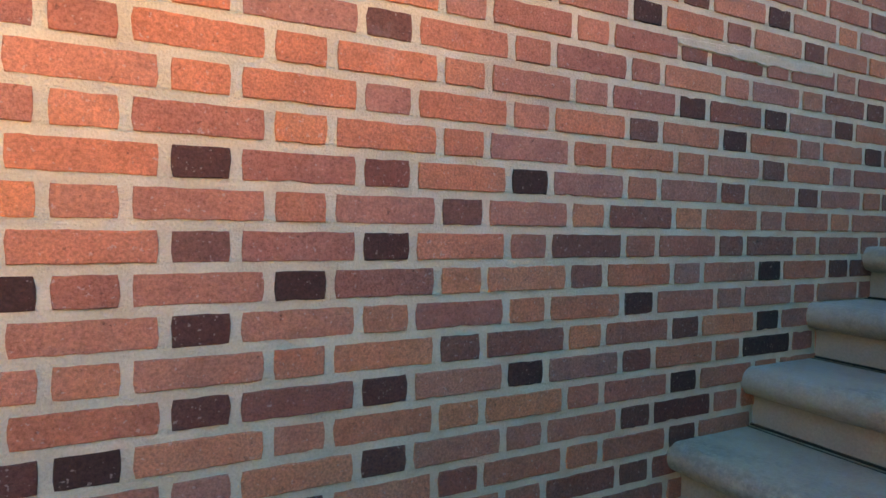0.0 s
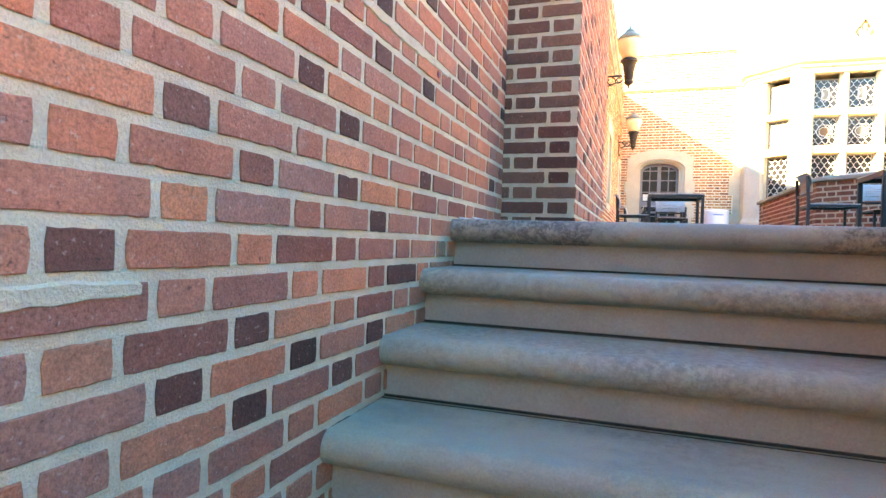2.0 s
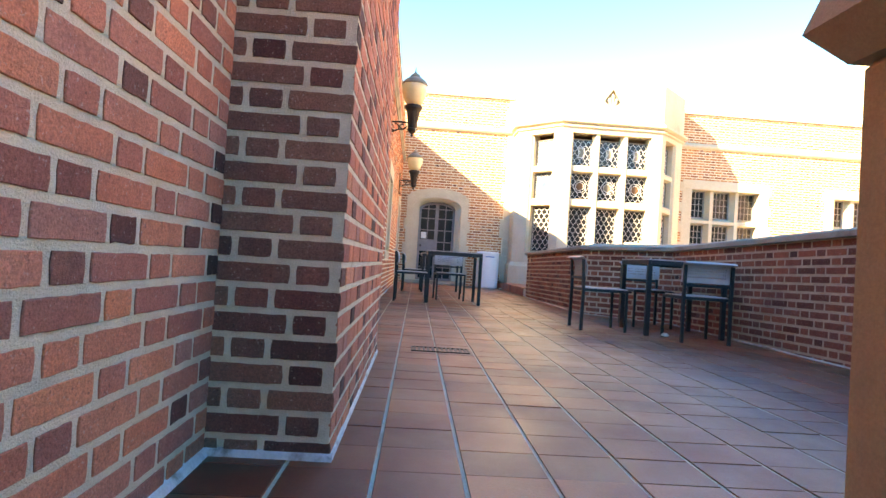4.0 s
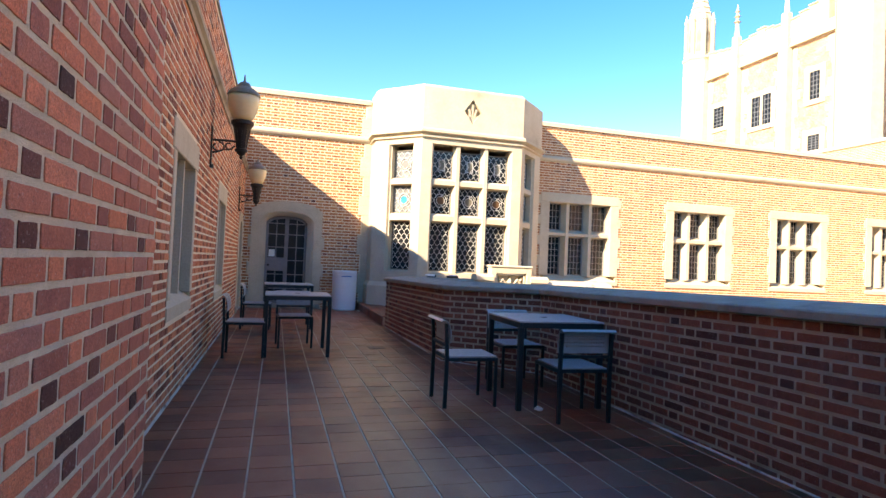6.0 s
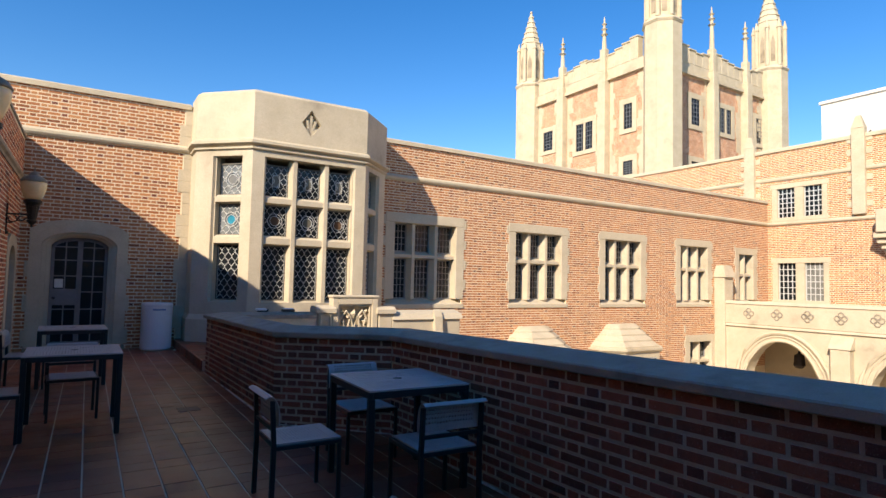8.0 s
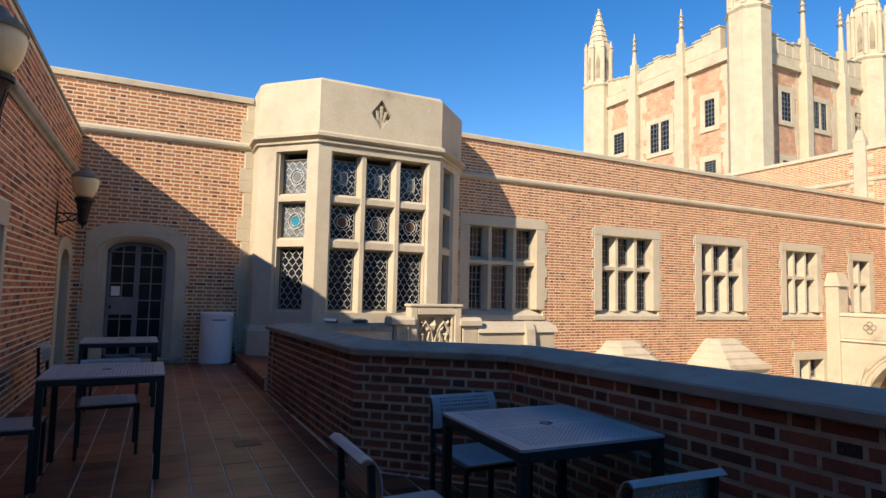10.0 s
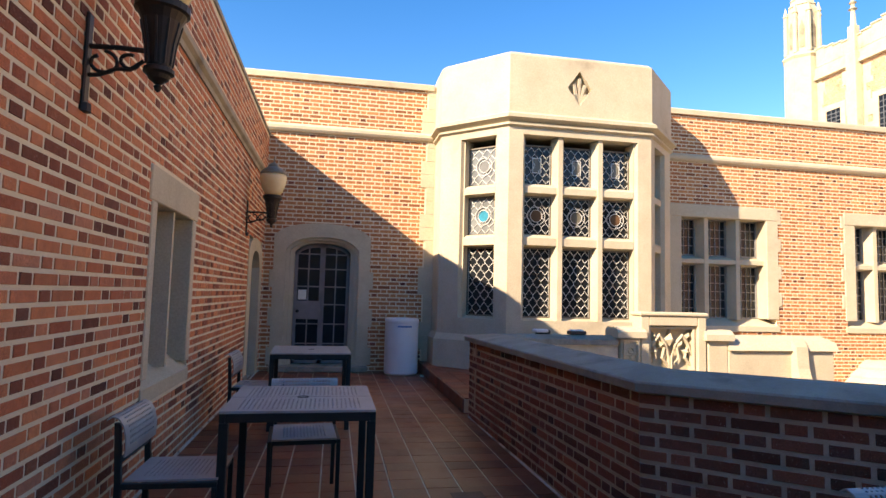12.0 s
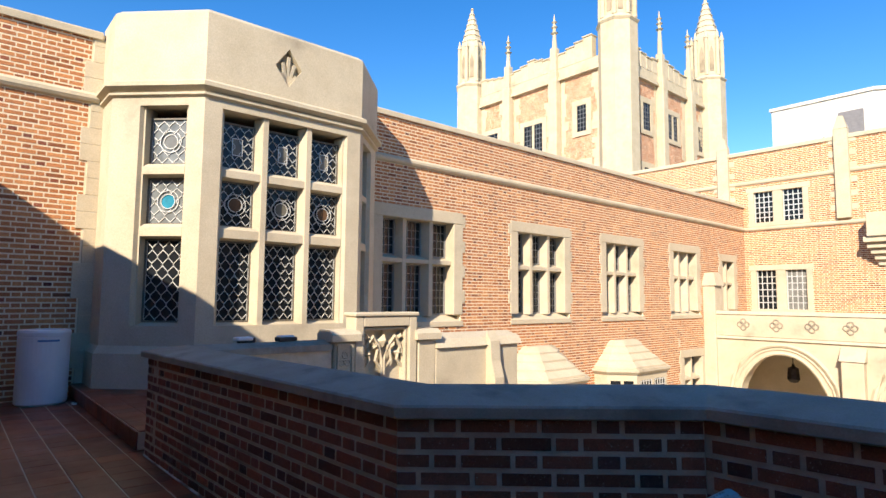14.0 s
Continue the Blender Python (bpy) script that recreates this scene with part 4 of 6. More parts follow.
for x0, x1, y0, y1 in tiles:
    cx, cy = (x0 + x1) / 2, (y0 + y1) / 2
    if cy > WALL_Y + 0.1 or (cx < PIER_X1 and cy > PIER_Y + 0.1 and cx > PIER_X0 + 0.05) or cy > 1.08:
        continue
    if cy < -2.85 or (cx > 10.0 and cy < -1.95) or (9.0 < cx <= 10.0 and cy < -1.95 - (10.0 - cx)):
        continue
    dz = trng.uniform(-0.0012, 0.0012)
    if 5.4 < cx < 9.2 and -1.2 < cy < 0.75 and len(TILE_PLACES) < 300 and x1 - x0 > TX - 0.01:
        TILE_PLACES.append((cx, cy, dz))
    else:
        hx, hy = (x1 - x0) / 2, (y1 - y0) / 2
        t1, t2 = trng.uniform(-0.0008, 0.0008), trng.uniform(-0.0008, 0.0008)
        rest.add([(cx - hx + 0.0012, cy - hy + 0.0055, -0.003), (cx + hx - 0.0012, cy - hy + 0.0055, -0.003), (cx + hx - 0.0012, cy + hy - 0.0055, -0.003), (cx - hx + 0.0012, cy + hy - 0.0055, -0.003),
                  (cx - hx + 0.003, cy - hy + 0.0075, dz + t1), (cx + hx - 0.003, cy - hy + 0.0075, dz + t2), (cx + hx - 0.003, cy + hy - 0.0075, dz - t1), (cx - hx + 0.003, cy + hy - 0.0075, dz - t2)],
                 [(0, 1, 5, 4), (1, 2, 6, 5), (2, 3, 7, 6), (3, 0, 4, 7), (4, 5, 6, 7)])
part("tile_field", rest, M_TILE, floor, kind="stuff")
for cx, cy, dz in TILE_PLACES:
    ob = new("tile", tile_mesh)
    ob.parent = floor
    ob.location = (cx, cy, dz)
# raised tiled step in front of the bay
s = Shape()
s.soft_box(13.8, FAR_X, -3.6, -1.76, 0.0, 0.165, 0.01)
st = structure("floor_step", s, M_GROUT, "raised red tiled platform in front of the bay", "step")
q = Shape()
x = 13.8
while x < FAR_X - 0.05:
    y = -1.77
    while y > -3.5:
        q.box(x + 0.003, min(x + 0.24, FAR_X), y - 0.24, y - 0.003, 0.16, 0.172)
        y -= 0.243
    q.box(x + 0.003, min(x + 0.24, FAR_X), -1.765, -1.752, 0.01, 0.165)
    x += 0.243
part("tile_field", q, M_TILE, st, kind="stuff")

# ---------------------------------------------------------------- stairs
for k in range(NOSES):
    nx, nz = TOP_NOSE - k * TREAD, -k * RISE
    deep = TREAD + 0.06 if k else 0.31
    t = 0.082
    prof = [(nx + deep, nz - t), (nx + 0.05, nz - t), (nx + 0.02, nz - t + 0.012)]
    for a in range(21):
        g = -math.pi / 2 - math.pi * a / 20
        prof.append((nx + 0.039 + 0.039 * math.cos(g), nz - 0.039 + 0.039 * math.sin(g) * 1.0))
    prof += [(nx + deep, nz)]
    st = thing("stair_step", "grey weathered stone step with rounded nosing and pale riser", "step", group="stair steps", kind="structure")
    part("tread", Shape().prism(prof[::-1], -0.365, STAIR_Y, "y"), M_STEP if k else M_STEP_DIRTY, st, smooth=False)
    part("bed_joint", Shape().box(nx + TREAD + 0.048, nx + TREAD + 0.0545, -0.362, STAIR_Y, nz, nz + 0.006).box(nx + TREAD + 0.03, nx + TREAD + 0.034, -0.362, STAIR_Y, nz, nz + 0.002), M_IRON, st) if k else None
    part("riser", Shape().box(nx + 0.055, nx + 0.35, -0.362, STAIR_Y, nz - RISE - 0.02, nz - t), M_RISER, st)
s = Shape()
s.prism([(TOP_NOSE + 0.27, -2.6), (TOP_NOSE + 0.27, -0.25), (TOP_NOSE - 12 * TREAD, -2.3), (TOP_NOSE - 12 * TREAD, -2.6)][::1], -0.3, STAIR_Y, "y")
structure("stair_core", s, M_STEP, "solid stone under the stair", "stair")
s = Shape()
s.prism([(-1.2, -2.6), (2.7, -2.6), (2.7, 0.95), (2.45, 0.95), (-1.2, -1.15)], -0.76, -0.36, "y")
structure("stair_cheek", s, M_STUCCO, "tan stone cheek wall along the stair", "wall")
pier = thing("stair_pier", "tan stone pier with moulded cap at the head of the stair", "pier", kind="structure")
part("shaft", Shape().soft_box(2.71, 3.2, -0.95, -0.36, -2.4, 1.0, 0.02), M_STUCCO, pier)
part("cap", Shape().frustum([(2.69, -0.97), (3.21, -0.97), (3.21, -0.35), (2.69, -0.35)], 1.0, [(2.62, -1.04), (3.26, -1.04), (3.26, -0.29), (2.62, -0.29)], 1.07).frustum([(2.62, -1.04), (3.26, -1.04), (3.26, -0.29), (2.62, -0.29)], 1.07, [(2.66, -1.0), (3.22, -1.0), (3.22, -0.33), (2.66, -0.33)], 1.2), M_STUCCO, pier)

# ---------------------------------------------------------------- parapet
PZ = 0.865
A, B, C, D = (13.62, -1.78), (10.03, -1.84), (9.16, -2.73), (3.45, -2.73)
def top_z(x):
    """The coping's underside falls gently to the east."""
    return 0.88 + (10.0 - x) * (0.0125 if x > 9.5 else 0.0205)
def parapet_run(name, p, q, z0=-0.4, thick=0.32, near=None, label="low red brick parapet wall around the terrace"):
    """Face from p to q as seen from the terrace: left to right, the courses parallel to the coping."""
    zp, zq = top_z(p[0]), top_z(q[0])
    p, q = Vector((*p, 0)), Vector((*q, 0))
    way = q - p
    yaw = math.degrees(math.atan2(way.y, way.x))
    m = pose(p.x, p.y, zp - PZ, 0, 0, yaw) @ Matrix.Rotation(-math.atan2(zq - zp, way.length), 4, "Y")
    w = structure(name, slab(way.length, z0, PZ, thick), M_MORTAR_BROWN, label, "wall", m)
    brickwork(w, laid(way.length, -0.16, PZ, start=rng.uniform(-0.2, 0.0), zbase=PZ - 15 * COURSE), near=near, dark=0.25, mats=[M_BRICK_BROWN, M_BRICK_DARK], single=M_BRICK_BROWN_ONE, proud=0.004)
    return m, way.length
parapet_run("parapet_end", (13.62, -1.78 - 0.32), (13.62, -1.78), thick=0.3)
parapet_run("parapet_north", A, B, near=(0.0, 3.6, -0.1, 0.45))
parapet_run("parapet_cant", B, C, near=(0.0, 1.3, 0.0, 0.9))
parapet_run("parapet_south", C, D, near=(0.2, 3.2, 0.2, 0.9))
s = Shape()
s.box(3.13, 3.45, -3.05, -0.95, -2.4, top_z(3.3))
structure("parapet_west", s, M_MORTAR, "low parapet wall beside the stair pier", "wall")
s = Shape()
s.box(13.32, 13.618, -3.42, -2.1, -3.0, top_z(13.6) - 0.002)
s.box(10.2, 13.62, -2.2, -2.05, -3.0, -0.28)
structure("parapet_return", s, M_MORTAR, "low parapet wall returning towards the bay", "wall")
# coping, mitred along the line of the wall
def offset_line(pts, d):
    out = []
    for i, p in enumerate(pts):
        p = Vector(p)
        ns = []
        if i: ns.append((p - Vector(pts[i - 1])).normalized())
        if i < len(pts) - 1: ns.append((Vector(pts[i + 1]) - p).normalized())
        ns = [Vector((n.y, -n.x)) for n in ns]
        n = sum(ns, Vector((0, 0))).normalized()
        out.append(p + n * (d / n.dot(ns[0])))
    return out
line = [(13.66, -3.42), (13.66, -1.78), B, C, (3.1, -2.73)]
prof = [(-0.03, 0), (-0.045, 0.004), (-0.048, 0.046), (-0.04, 0.056), (0.2, 0.102), (0.235, 0.104), (0.36, 0.06), (0.37, 0)]
rows2 = [offset_line(line, -d) for d, _ in prof]
s = Shape()
n = len(prof)
for i in range(len(line)):
    s.v.extend([(rows2[k][i][0], rows2[k][i][1], top_z(line[i][0]) + prof[k][1]) for k in range(n)])
for i in range(len(line) - 1):
    for k in range(n):
        s.f.append((i * n + k, (i + 1) * n + k, (i + 1) * n + (k + 1) % n, i * n + (k + 1) % n)); s.m.append(0)
s.f.append(tuple(range(n))); s.m.append(0)
s.f.append(tuple(range((len(line) - 1) * n, len(line) * n))[::-1]); s.m.append(0)
structure("parapet_coping", s, M_STONE_GREY, "grey weathered sloped stone coping on the parapet", "coping")
s = Shape()
foot = [A, B, C, D]
back, front = offset_line(foot, 0.0), offset_line(foot, 0.013)
s.v = [(p.x, p.y, z) for a, c in zip(back, front) for p, z in ((a, 0.014), (a, 0.0), (c, 0.0), (c, 0.004))]
for i in range(3):
    for k in range(4):
        s.f.append((4 * i + k, 4 * i + 4 + k, 4 * i + 4 + (k + 1) % 4, 4 * i + (k + 1) % 4)); s.m.append(0)
structure("parapet_foot_sealant", s, M_SEALANT, "pale sealant bead along the foot of the parapet", "trim")

# ---------------------------------------------------------------- court, buildings around it
s = Shape()
s.box(-400, 400, -400, 400, COURT_Z - 0.5, COURT_Z)
structure("ground", s, M_GROUND, "paved ground of the court and beyond", "ground")
s = Shape()
s.box(-14.0, TOP_NOSE - 12 * TREAD + 0.08, -1.6, STAIR_Y, GROUND_Z - 0.6, GROUND_Z)
structure("stair_landing", s, M_STEP, "stone landing at the foot of the stair", "landing")
s = Shape()
s.box(-14.0, TOP_NOSE + 0.4, -3.0, -0.77, COURT_Z, GROUND_Z - 0.02)
s.box(TOP_NOSE + 0.3, 13.3, -3.0, 0.9, COURT_Z, -0.41)
s.box(13.3, FAR_X, -3.6, 0.9, COURT_Z, -0.41)
structure("terrace_base", s, M_MORTAR, "solid storey below the terrace", "wall")


# unseen block added to close the west; dark stone keeps window reflections dark
def west_side():
    s = Shape()
    s.box(-40.0, -16.0, -60.0, 30.0, COURT_Z, 8.5)
    s.box(-16.4, -15.9, -60.0, 30.0, 8.5, 8.7)
    structure("west_closing_block", s, M_STONE_OLD, "plain unseen block added on the west for the windows to reflect", "building")


west_side()


def far_brick_material():
    m, nt, b = nodes_of("tower_brick")
    co = nt.nodes.new("ShaderNodeTexCoord")
    sep = nt.nodes.new("ShaderNodeSeparateXYZ")
    nt.links.new(co.outputs["Object"], sep.inputs[0])
    add = nt.nodes.new("ShaderNodeMath")
    nt.links.new(sep.outputs[0], add.inputs[0])
    nt.links.new(sep.outputs[1], add.inputs[1])
    com = nt.nodes.new("ShaderNodeCombineXYZ")
    nt.links.new(add.outputs[0], com.inputs[0])
    nt.links.new(sep.outputs[2], com.inputs[1])
    t = nt.nodes.new("ShaderNodeTexBrick")
    t.inputs["Scale"].default_value = 1.0
    t.inputs["Brick Width"].default_value, t.inputs["Row Height"].default_value, t.inputs["Mortar Size"].default_value = 0.21, 0.0677, 0.007
    t.inputs["Color1"].default_value, t.inputs["Color2"].default_value, t.inputs["Mortar"].default_value = (0.42, 0.19, 0.10, 1), (0.56, 0.285, 0.16, 1), (0.64, 0.54, 0.41, 1)
    nt.links.new(com.outputs[0], t.inputs["Vector"])
    col = mixed(nt, t.outputs["Color"], ramp(nt, [(0.35, (0.7, 0.66, 0.62)), (0.65, (1.2, 1.18, 1.15))], noise_out(nt, 2.6, 8.0, 0.75)), 0.9, "MULTIPLY")
    nt.links.new(col, b.inputs["Base Color"])
    b.inputs["Roughness"].default_value = 0.9
    return m


M_TOWER_BRICK = far_brick_material()

# south wing, facing the terrace across the court; u runs towards lower x
SY = -24.2
M_SOUTH = pose(24.4, SY, 0, 0, 0, 180)
def su(x):
    return 24.4 - x
S_TOP = 7.25
S_WINS = [(17.2, 15.1, 4.25, 5.8), (17.2, 15.08, 0.92, 2.75), (11.6, 9.6, 4.3, 5.78), (11.6, 9.6, 0.84, 2.62), (6.0, 4.0, 4.3, 5.78), (6.0, 4.0, 0.84, 2.62)]
sh = [(su(a) + 0.05, su(c) - 0.05, z0 + 0.05, z1 - 0.05) for a, c, z0, z1 in S_WINS]
w = structure("wall_south_wing", slab(40.0, COURT_Z, S_TOP, 0.45, sh), M_MORTAR_PALE, "tall sunlit brick wing with stone dressings across the court", "wall", M_SOUTH)
pieces = [p for p in laid(16.0, 0.3, S_TOP - 0.1, sh, bed=0.0, tight=0.002) if p[0] > 0.0]
brickwork(w, pieces, rough=0.0008, mats=[M_BRICK_PALE, M_BRICK_BROWN], dark=0.18, stretch_dark=0.0)
s = Shape()
s.box(16.0, 40.0, -0.012, -0.002, COURT_Z + 0.3, 4.05)
s.box(16.0, 40.0, -0.012, -0.002, 4.3, S_TOP - 0.1)
part("brick_facing", s, M_TOWER_BRICK, w)
s = Shape()
s.prism([(0, 4.09), (-0.05, 4.11), (-0.075, 4.15), (-0.075, 4.2), (-0.03, 4.24), (0, 4.26)], su(FAR_X) + 0.02, 40.0, "x")
s.prism([(0, 5.93), (-0.05, 5.95), (-0.07, 6.0), (-0.07, 6.05), (-0.0, 6.1)], 0.0, 40.0, "x")
s.prism([(-0.06, S_TOP - 0.1), (0.5, S_TOP - 0.1), (0.5, S_TOP + 0.05), (-0.03, S_TOP + 0.05), (-0.06, S_TOP)], 0.0, 40.0, "x")
structure("south_wing_mouldings", s, M_STONE, "stone string courses and coping of the brick wing", "trim", M_SOUTH)
for k, (a, c, z0, z1) in enumerate(S_WINS):
    wd = a - c
    win = thing("window_south", "two-light stone-framed window with leaded panes in the brick wing", "window", M_SOUTH @ Matrix.Translation((su(a), 0, 0)), "south wing windows", "structure")
    f = Shape()
    f.soft_box(0, 0.2, -0.02, 0.35, z0 + 0.16, z1 - 0.2, 0.01)
    f.soft_box(wd - 0.2, wd, -0.02, 0.35, z0 + 0.16, z1 - 0.2, 0.01)
    f.soft_box(-0.06, wd + 0.06, -0.025, 0.35, z1 - 0.2, z1, 0.01)
    f.soft_box(-0.03, wd + 0.03, -0.04, 0.35, z0, z0 + 0.16, 0.01)
    part("surround", f, M_STONE, win)
    part("mullion", Shape().soft_box(wd / 2 - 0.17, wd / 2 + 0.17, -0.01, 0.35, z0 + 0.16, z1 - 0.2, 0.01), M_STONE, win)
    for u0, u1 in ((0.2, wd / 2 - 0.17), (wd / 2 + 0.17, wd - 0.2)):
        g = Shape()
        came_grid(g, u0, u1, z0 + 0.16, z1 - 0.2, 4, 6, 0.11, w=0.03, d=0.02)
        g.box(u0, u0 + 0.03, 0.08, 0.12, z0 + 0.16, z1 - 0.2)
        g.box(u1 - 0.03, u1, 0.08, 0.12, z0 + 0.16, z1 - 0.2)
        fr = part("window_frame", g, M_LEAD, win)
        part("pane", Shape().box(u0, u1, 0.115, 0.125, z0 + 0.16, z1 - 0.2), M_GLASS if k != 1 or u0 < 0.5 else M_GLASS_GREY, fr)
for x in (14.0, 18.1, 8.2):
    p = thing("buttress", "stone quoined pilaster rising above the coping", "pilaster", M_SOUTH @ Matrix.Translation((su(x), 0, 0)), "south wing pilasters", "structure")
    f = Shape()
    zb = 4.3 if x < 16 else 5.0
    f.soft_box(-0.22, 0.22, -0.16, 0.1, zb, S_TOP + 0.25, 0.02)
    for k in range(7):
        f.soft_box(-0.42, 0.42, -0.03, 0.05, zb + 0.3 + k * 0.48, zb + 0.52 + k * 0.48, 0.01) if zb + 0.52 + k * 0.48 < S_TOP else None
    part("shaft", f, M_STONE, p)
    part("cap", Shape().frustum([(-0.22, -0.16), (0.22, -0.16), (0.22, 0.1), (-0.22, 0.1)], S_TOP + 0.25, [(-0.08, -0.08), (0.08, -0.08), (0.08, 0.02), (-0.08, 0.02)], S_TOP + 0.72), M_STONE, p)
o = thing("corbelled_oriel", "pale stone oriel on a moulded corbel", "oriel", M_SOUTH @ Matrix.Translation((su(13.5), 0, 0)), kind="structure")
part("body", Shape().soft_box(0.25, 3.2, -0.75, 0.1, 3.55, 4.35, 0.02), M_STONE, o)
f = Shape()
for k in range(5):
    f.soft_box(0.12 + 0.07 * k, 3.08 - 0.07 * k, -0.66 + 0.14 * k, 0.05, 3.55 - 0.19 * (k + 1), 3.55 - 0.19 * k, 0.02)
part("corbel", f, M_STONE, o)
s = Shape()
s.box(-15.6, 24.4, -44.0, SY - 0.46, COURT_Z, 6.6)
structure("building_south", s, M_ROOF, "body and flat roof of the brick wing", "building")
hut = thing("roof_hut", "pale metal-clad plant room on the flat roof", "roof hut", kind="structure")
f = Shape()
f.prism([(18.9, -32.0), (14.6, -32.0), (13.2, -33.0), (13.2, -38.0), (18.9, -38.0)][::-1], 6.6, 11.05, "z")
part("walls", f, M_TAN_PANEL, hut)
part("roof_slab", Shape().prism([(18.98, -31.92), (14.55, -31.92), (13.12, -32.95), (13.12, -38.0), (18.98, -38.0)][::-1], 11.05, 11.2, "z"), M_TAN_PANEL, hut)
part("door", Shape().soft_box(15.0, 16.0, -31.99, -31.9, 8.0, 10.3, 0.02), M_DOOR, hut, "dark grey metal door")
f = Shape()
for k in range(4):
    f.tube([(16.7 + 0.35 * k, -31.5, 7.2 + 0.2), (16.7 + 0.35 * k, -31.5, 9.0 - 0.3 * k)], 0.025)
f.tube([(16.5, -31.5, 9.15), (18.0, -31.5, 7.9)], 0.03)
f.tube([(16.5, -31.5, 8.6), (18.0, -31.5, 7.4)], 0.025)
part("stair_rail", f, M_IRON, hut)

# stone porch with arches at the corner of the court
PY = -20.6
porch = thing("arcade", "pale stone arcade with moulded arch and quatrefoil parapet", "arcade", pose(17.4, PY, 0, 0, 0, 180), kind="structure")
def pu(x):
    return 17.4 - x
def arcade_wall(shape, a, c, springs, apex, z1, y0, y1):
    """Wall from u=a to c with one pointed-flat arch opening in the middle."""
    mid, half = (a + c) / 2, (c - a) / 2 - 0.5
    n = 14
    pts = []
    for i in range(n + 1):
        k = -1 + 2 * i / n
        pts.append((mid + half * k, springs + (apex - springs) * (1 - abs(k) ** 2.2) ** 0.62))
    shape.box(a, mid - half, y0, y1, COURT_Z, z1)
    shape.box(mid + half, c, y0, y1, COURT_Z, z1)
    for p, q in zip(pts, pts[1:]):
        shape.prism([p, q, (q[0], z1), (p[0], z1)], y0, y1, "y")
    return pts
s = Shape()
mould = Shape()
for a, c in ((pu(17.4), pu(16.95)),):
    s.box(a, c, 0, 0.6, COURT_Z, 0.12)
arches = [(pu(16.95), pu(13.05)), (pu(13.05), pu(9.15)), (pu(9.15), pu(5.25))]
for a, c in arches:
    pts = arcade_wall(s, a, c, -2.3, -0.28, 0.12, 0.0, 0.6)
    for r, (off, dep) in enumerate(((0.0, 0.05), (0.14, 0.035), (0.26, 0.07))):
        line2 = [((a + c) / 2 + (p[0] - (a + c) / 2) * (1 + off / 1.45), p[1] + off) for p in pts]
        mould.tube([(p[0], -0.01, p[1]) for p in line2], dep, 6)
s.box(pu(5.25), 24.0, 0, 0.6, COURT_Z, 0.12)
part("arch_wall", s, M_STONE, porch)
part("arch_moulding", mould, M_STONE, porch)
f = Shape()
f.soft_box(0.0, 24.0, -0.04, 0.35, 0.2, 0.98, 0.02)
f.prism([(-0.07, 0.12), (0.4, 0.12), (0.4, 0.2), (-0.03, 0.2)], 0.0, 24.0, "x")
f.prism([(-0.08, 0.93), (0.42, 0.93), (0.3, 1.04), (0.0, 1.04)], 0.0, 24.0, "x")
part("parapet", f, M_STONE, porch)
for x in (16.1, 15.1, 14.1, 13.1, 12.1, 11.1):
    q = Shape()
    for k in range(4):
        a = math.pi / 2 * k
        q.tube([(pu(x) + 0.1 * math.cos(a) + 0.085 * math.cos(b2), -0.05, 0.6 + 0.1 * math.sin(a) + 0.085 * math.sin(b2)) for b2 in [2 * math.pi * j / 10 for j in range(10)]], 0.022, 5, closed=True)
    part("quatrefoil", q, M_STONE_GREY, porch)
for x in (13.05, 9.15):
    f = Shape()
    f.soft_box(pu(x) - 0.28, pu(x) + 0.28, -0.3, 0.02, COURT_Z, -0.35, 0.02)
    f.prism([(-0.34, -0.35), (0.02, -0.35), (0.02, 0.05), (-0.1, -0.05)], pu(x) - 0.32, pu(x) + 0.32, "x")
    part("buttress", f, M_STONE, porch)
f = Shape()
f.soft_box(0.0, 0.42, -0.12, 0.45, COURT_Z, 1.9, 0.02)
f.frustum([(-0.02, -0.16), (0.5, -0.16), (0.5, 0.5), (-0.02, 0.5)], 1.9, [(0.05, -0.05), (0.36, -0.05), (0.36, 0.4), (0.05, 0.4)], 2.35)
part("corner_pier", f, M_STONE, porch)
part("roof", Shape().box(0, 24.0, 0.36, 3.55, 0.0, 0.13), M_ROOF, porch)
part("inner_wall", Shape().box(0, 24.0, 3.3, 3.55, COURT_Z, 0.0), M_STONE, porch)
lan = thing("porch_lantern", "dark hanging lantern under the arch", "lantern", pose(15.2, -22.2, -1.35))
part("cage", Shape().lathe([(0.04, 0.62), (0.05, 0.55), (0.17, 0.48), (0.2, 0.12), (0.12, 0.02), (0.03, 0.0)][::-1], seg=8), M_IRON, lan)
part("chain", Shape().tube([(0, 0, 0.6), (0, 0, 1.36)], 0.015), M_IRON, lan)

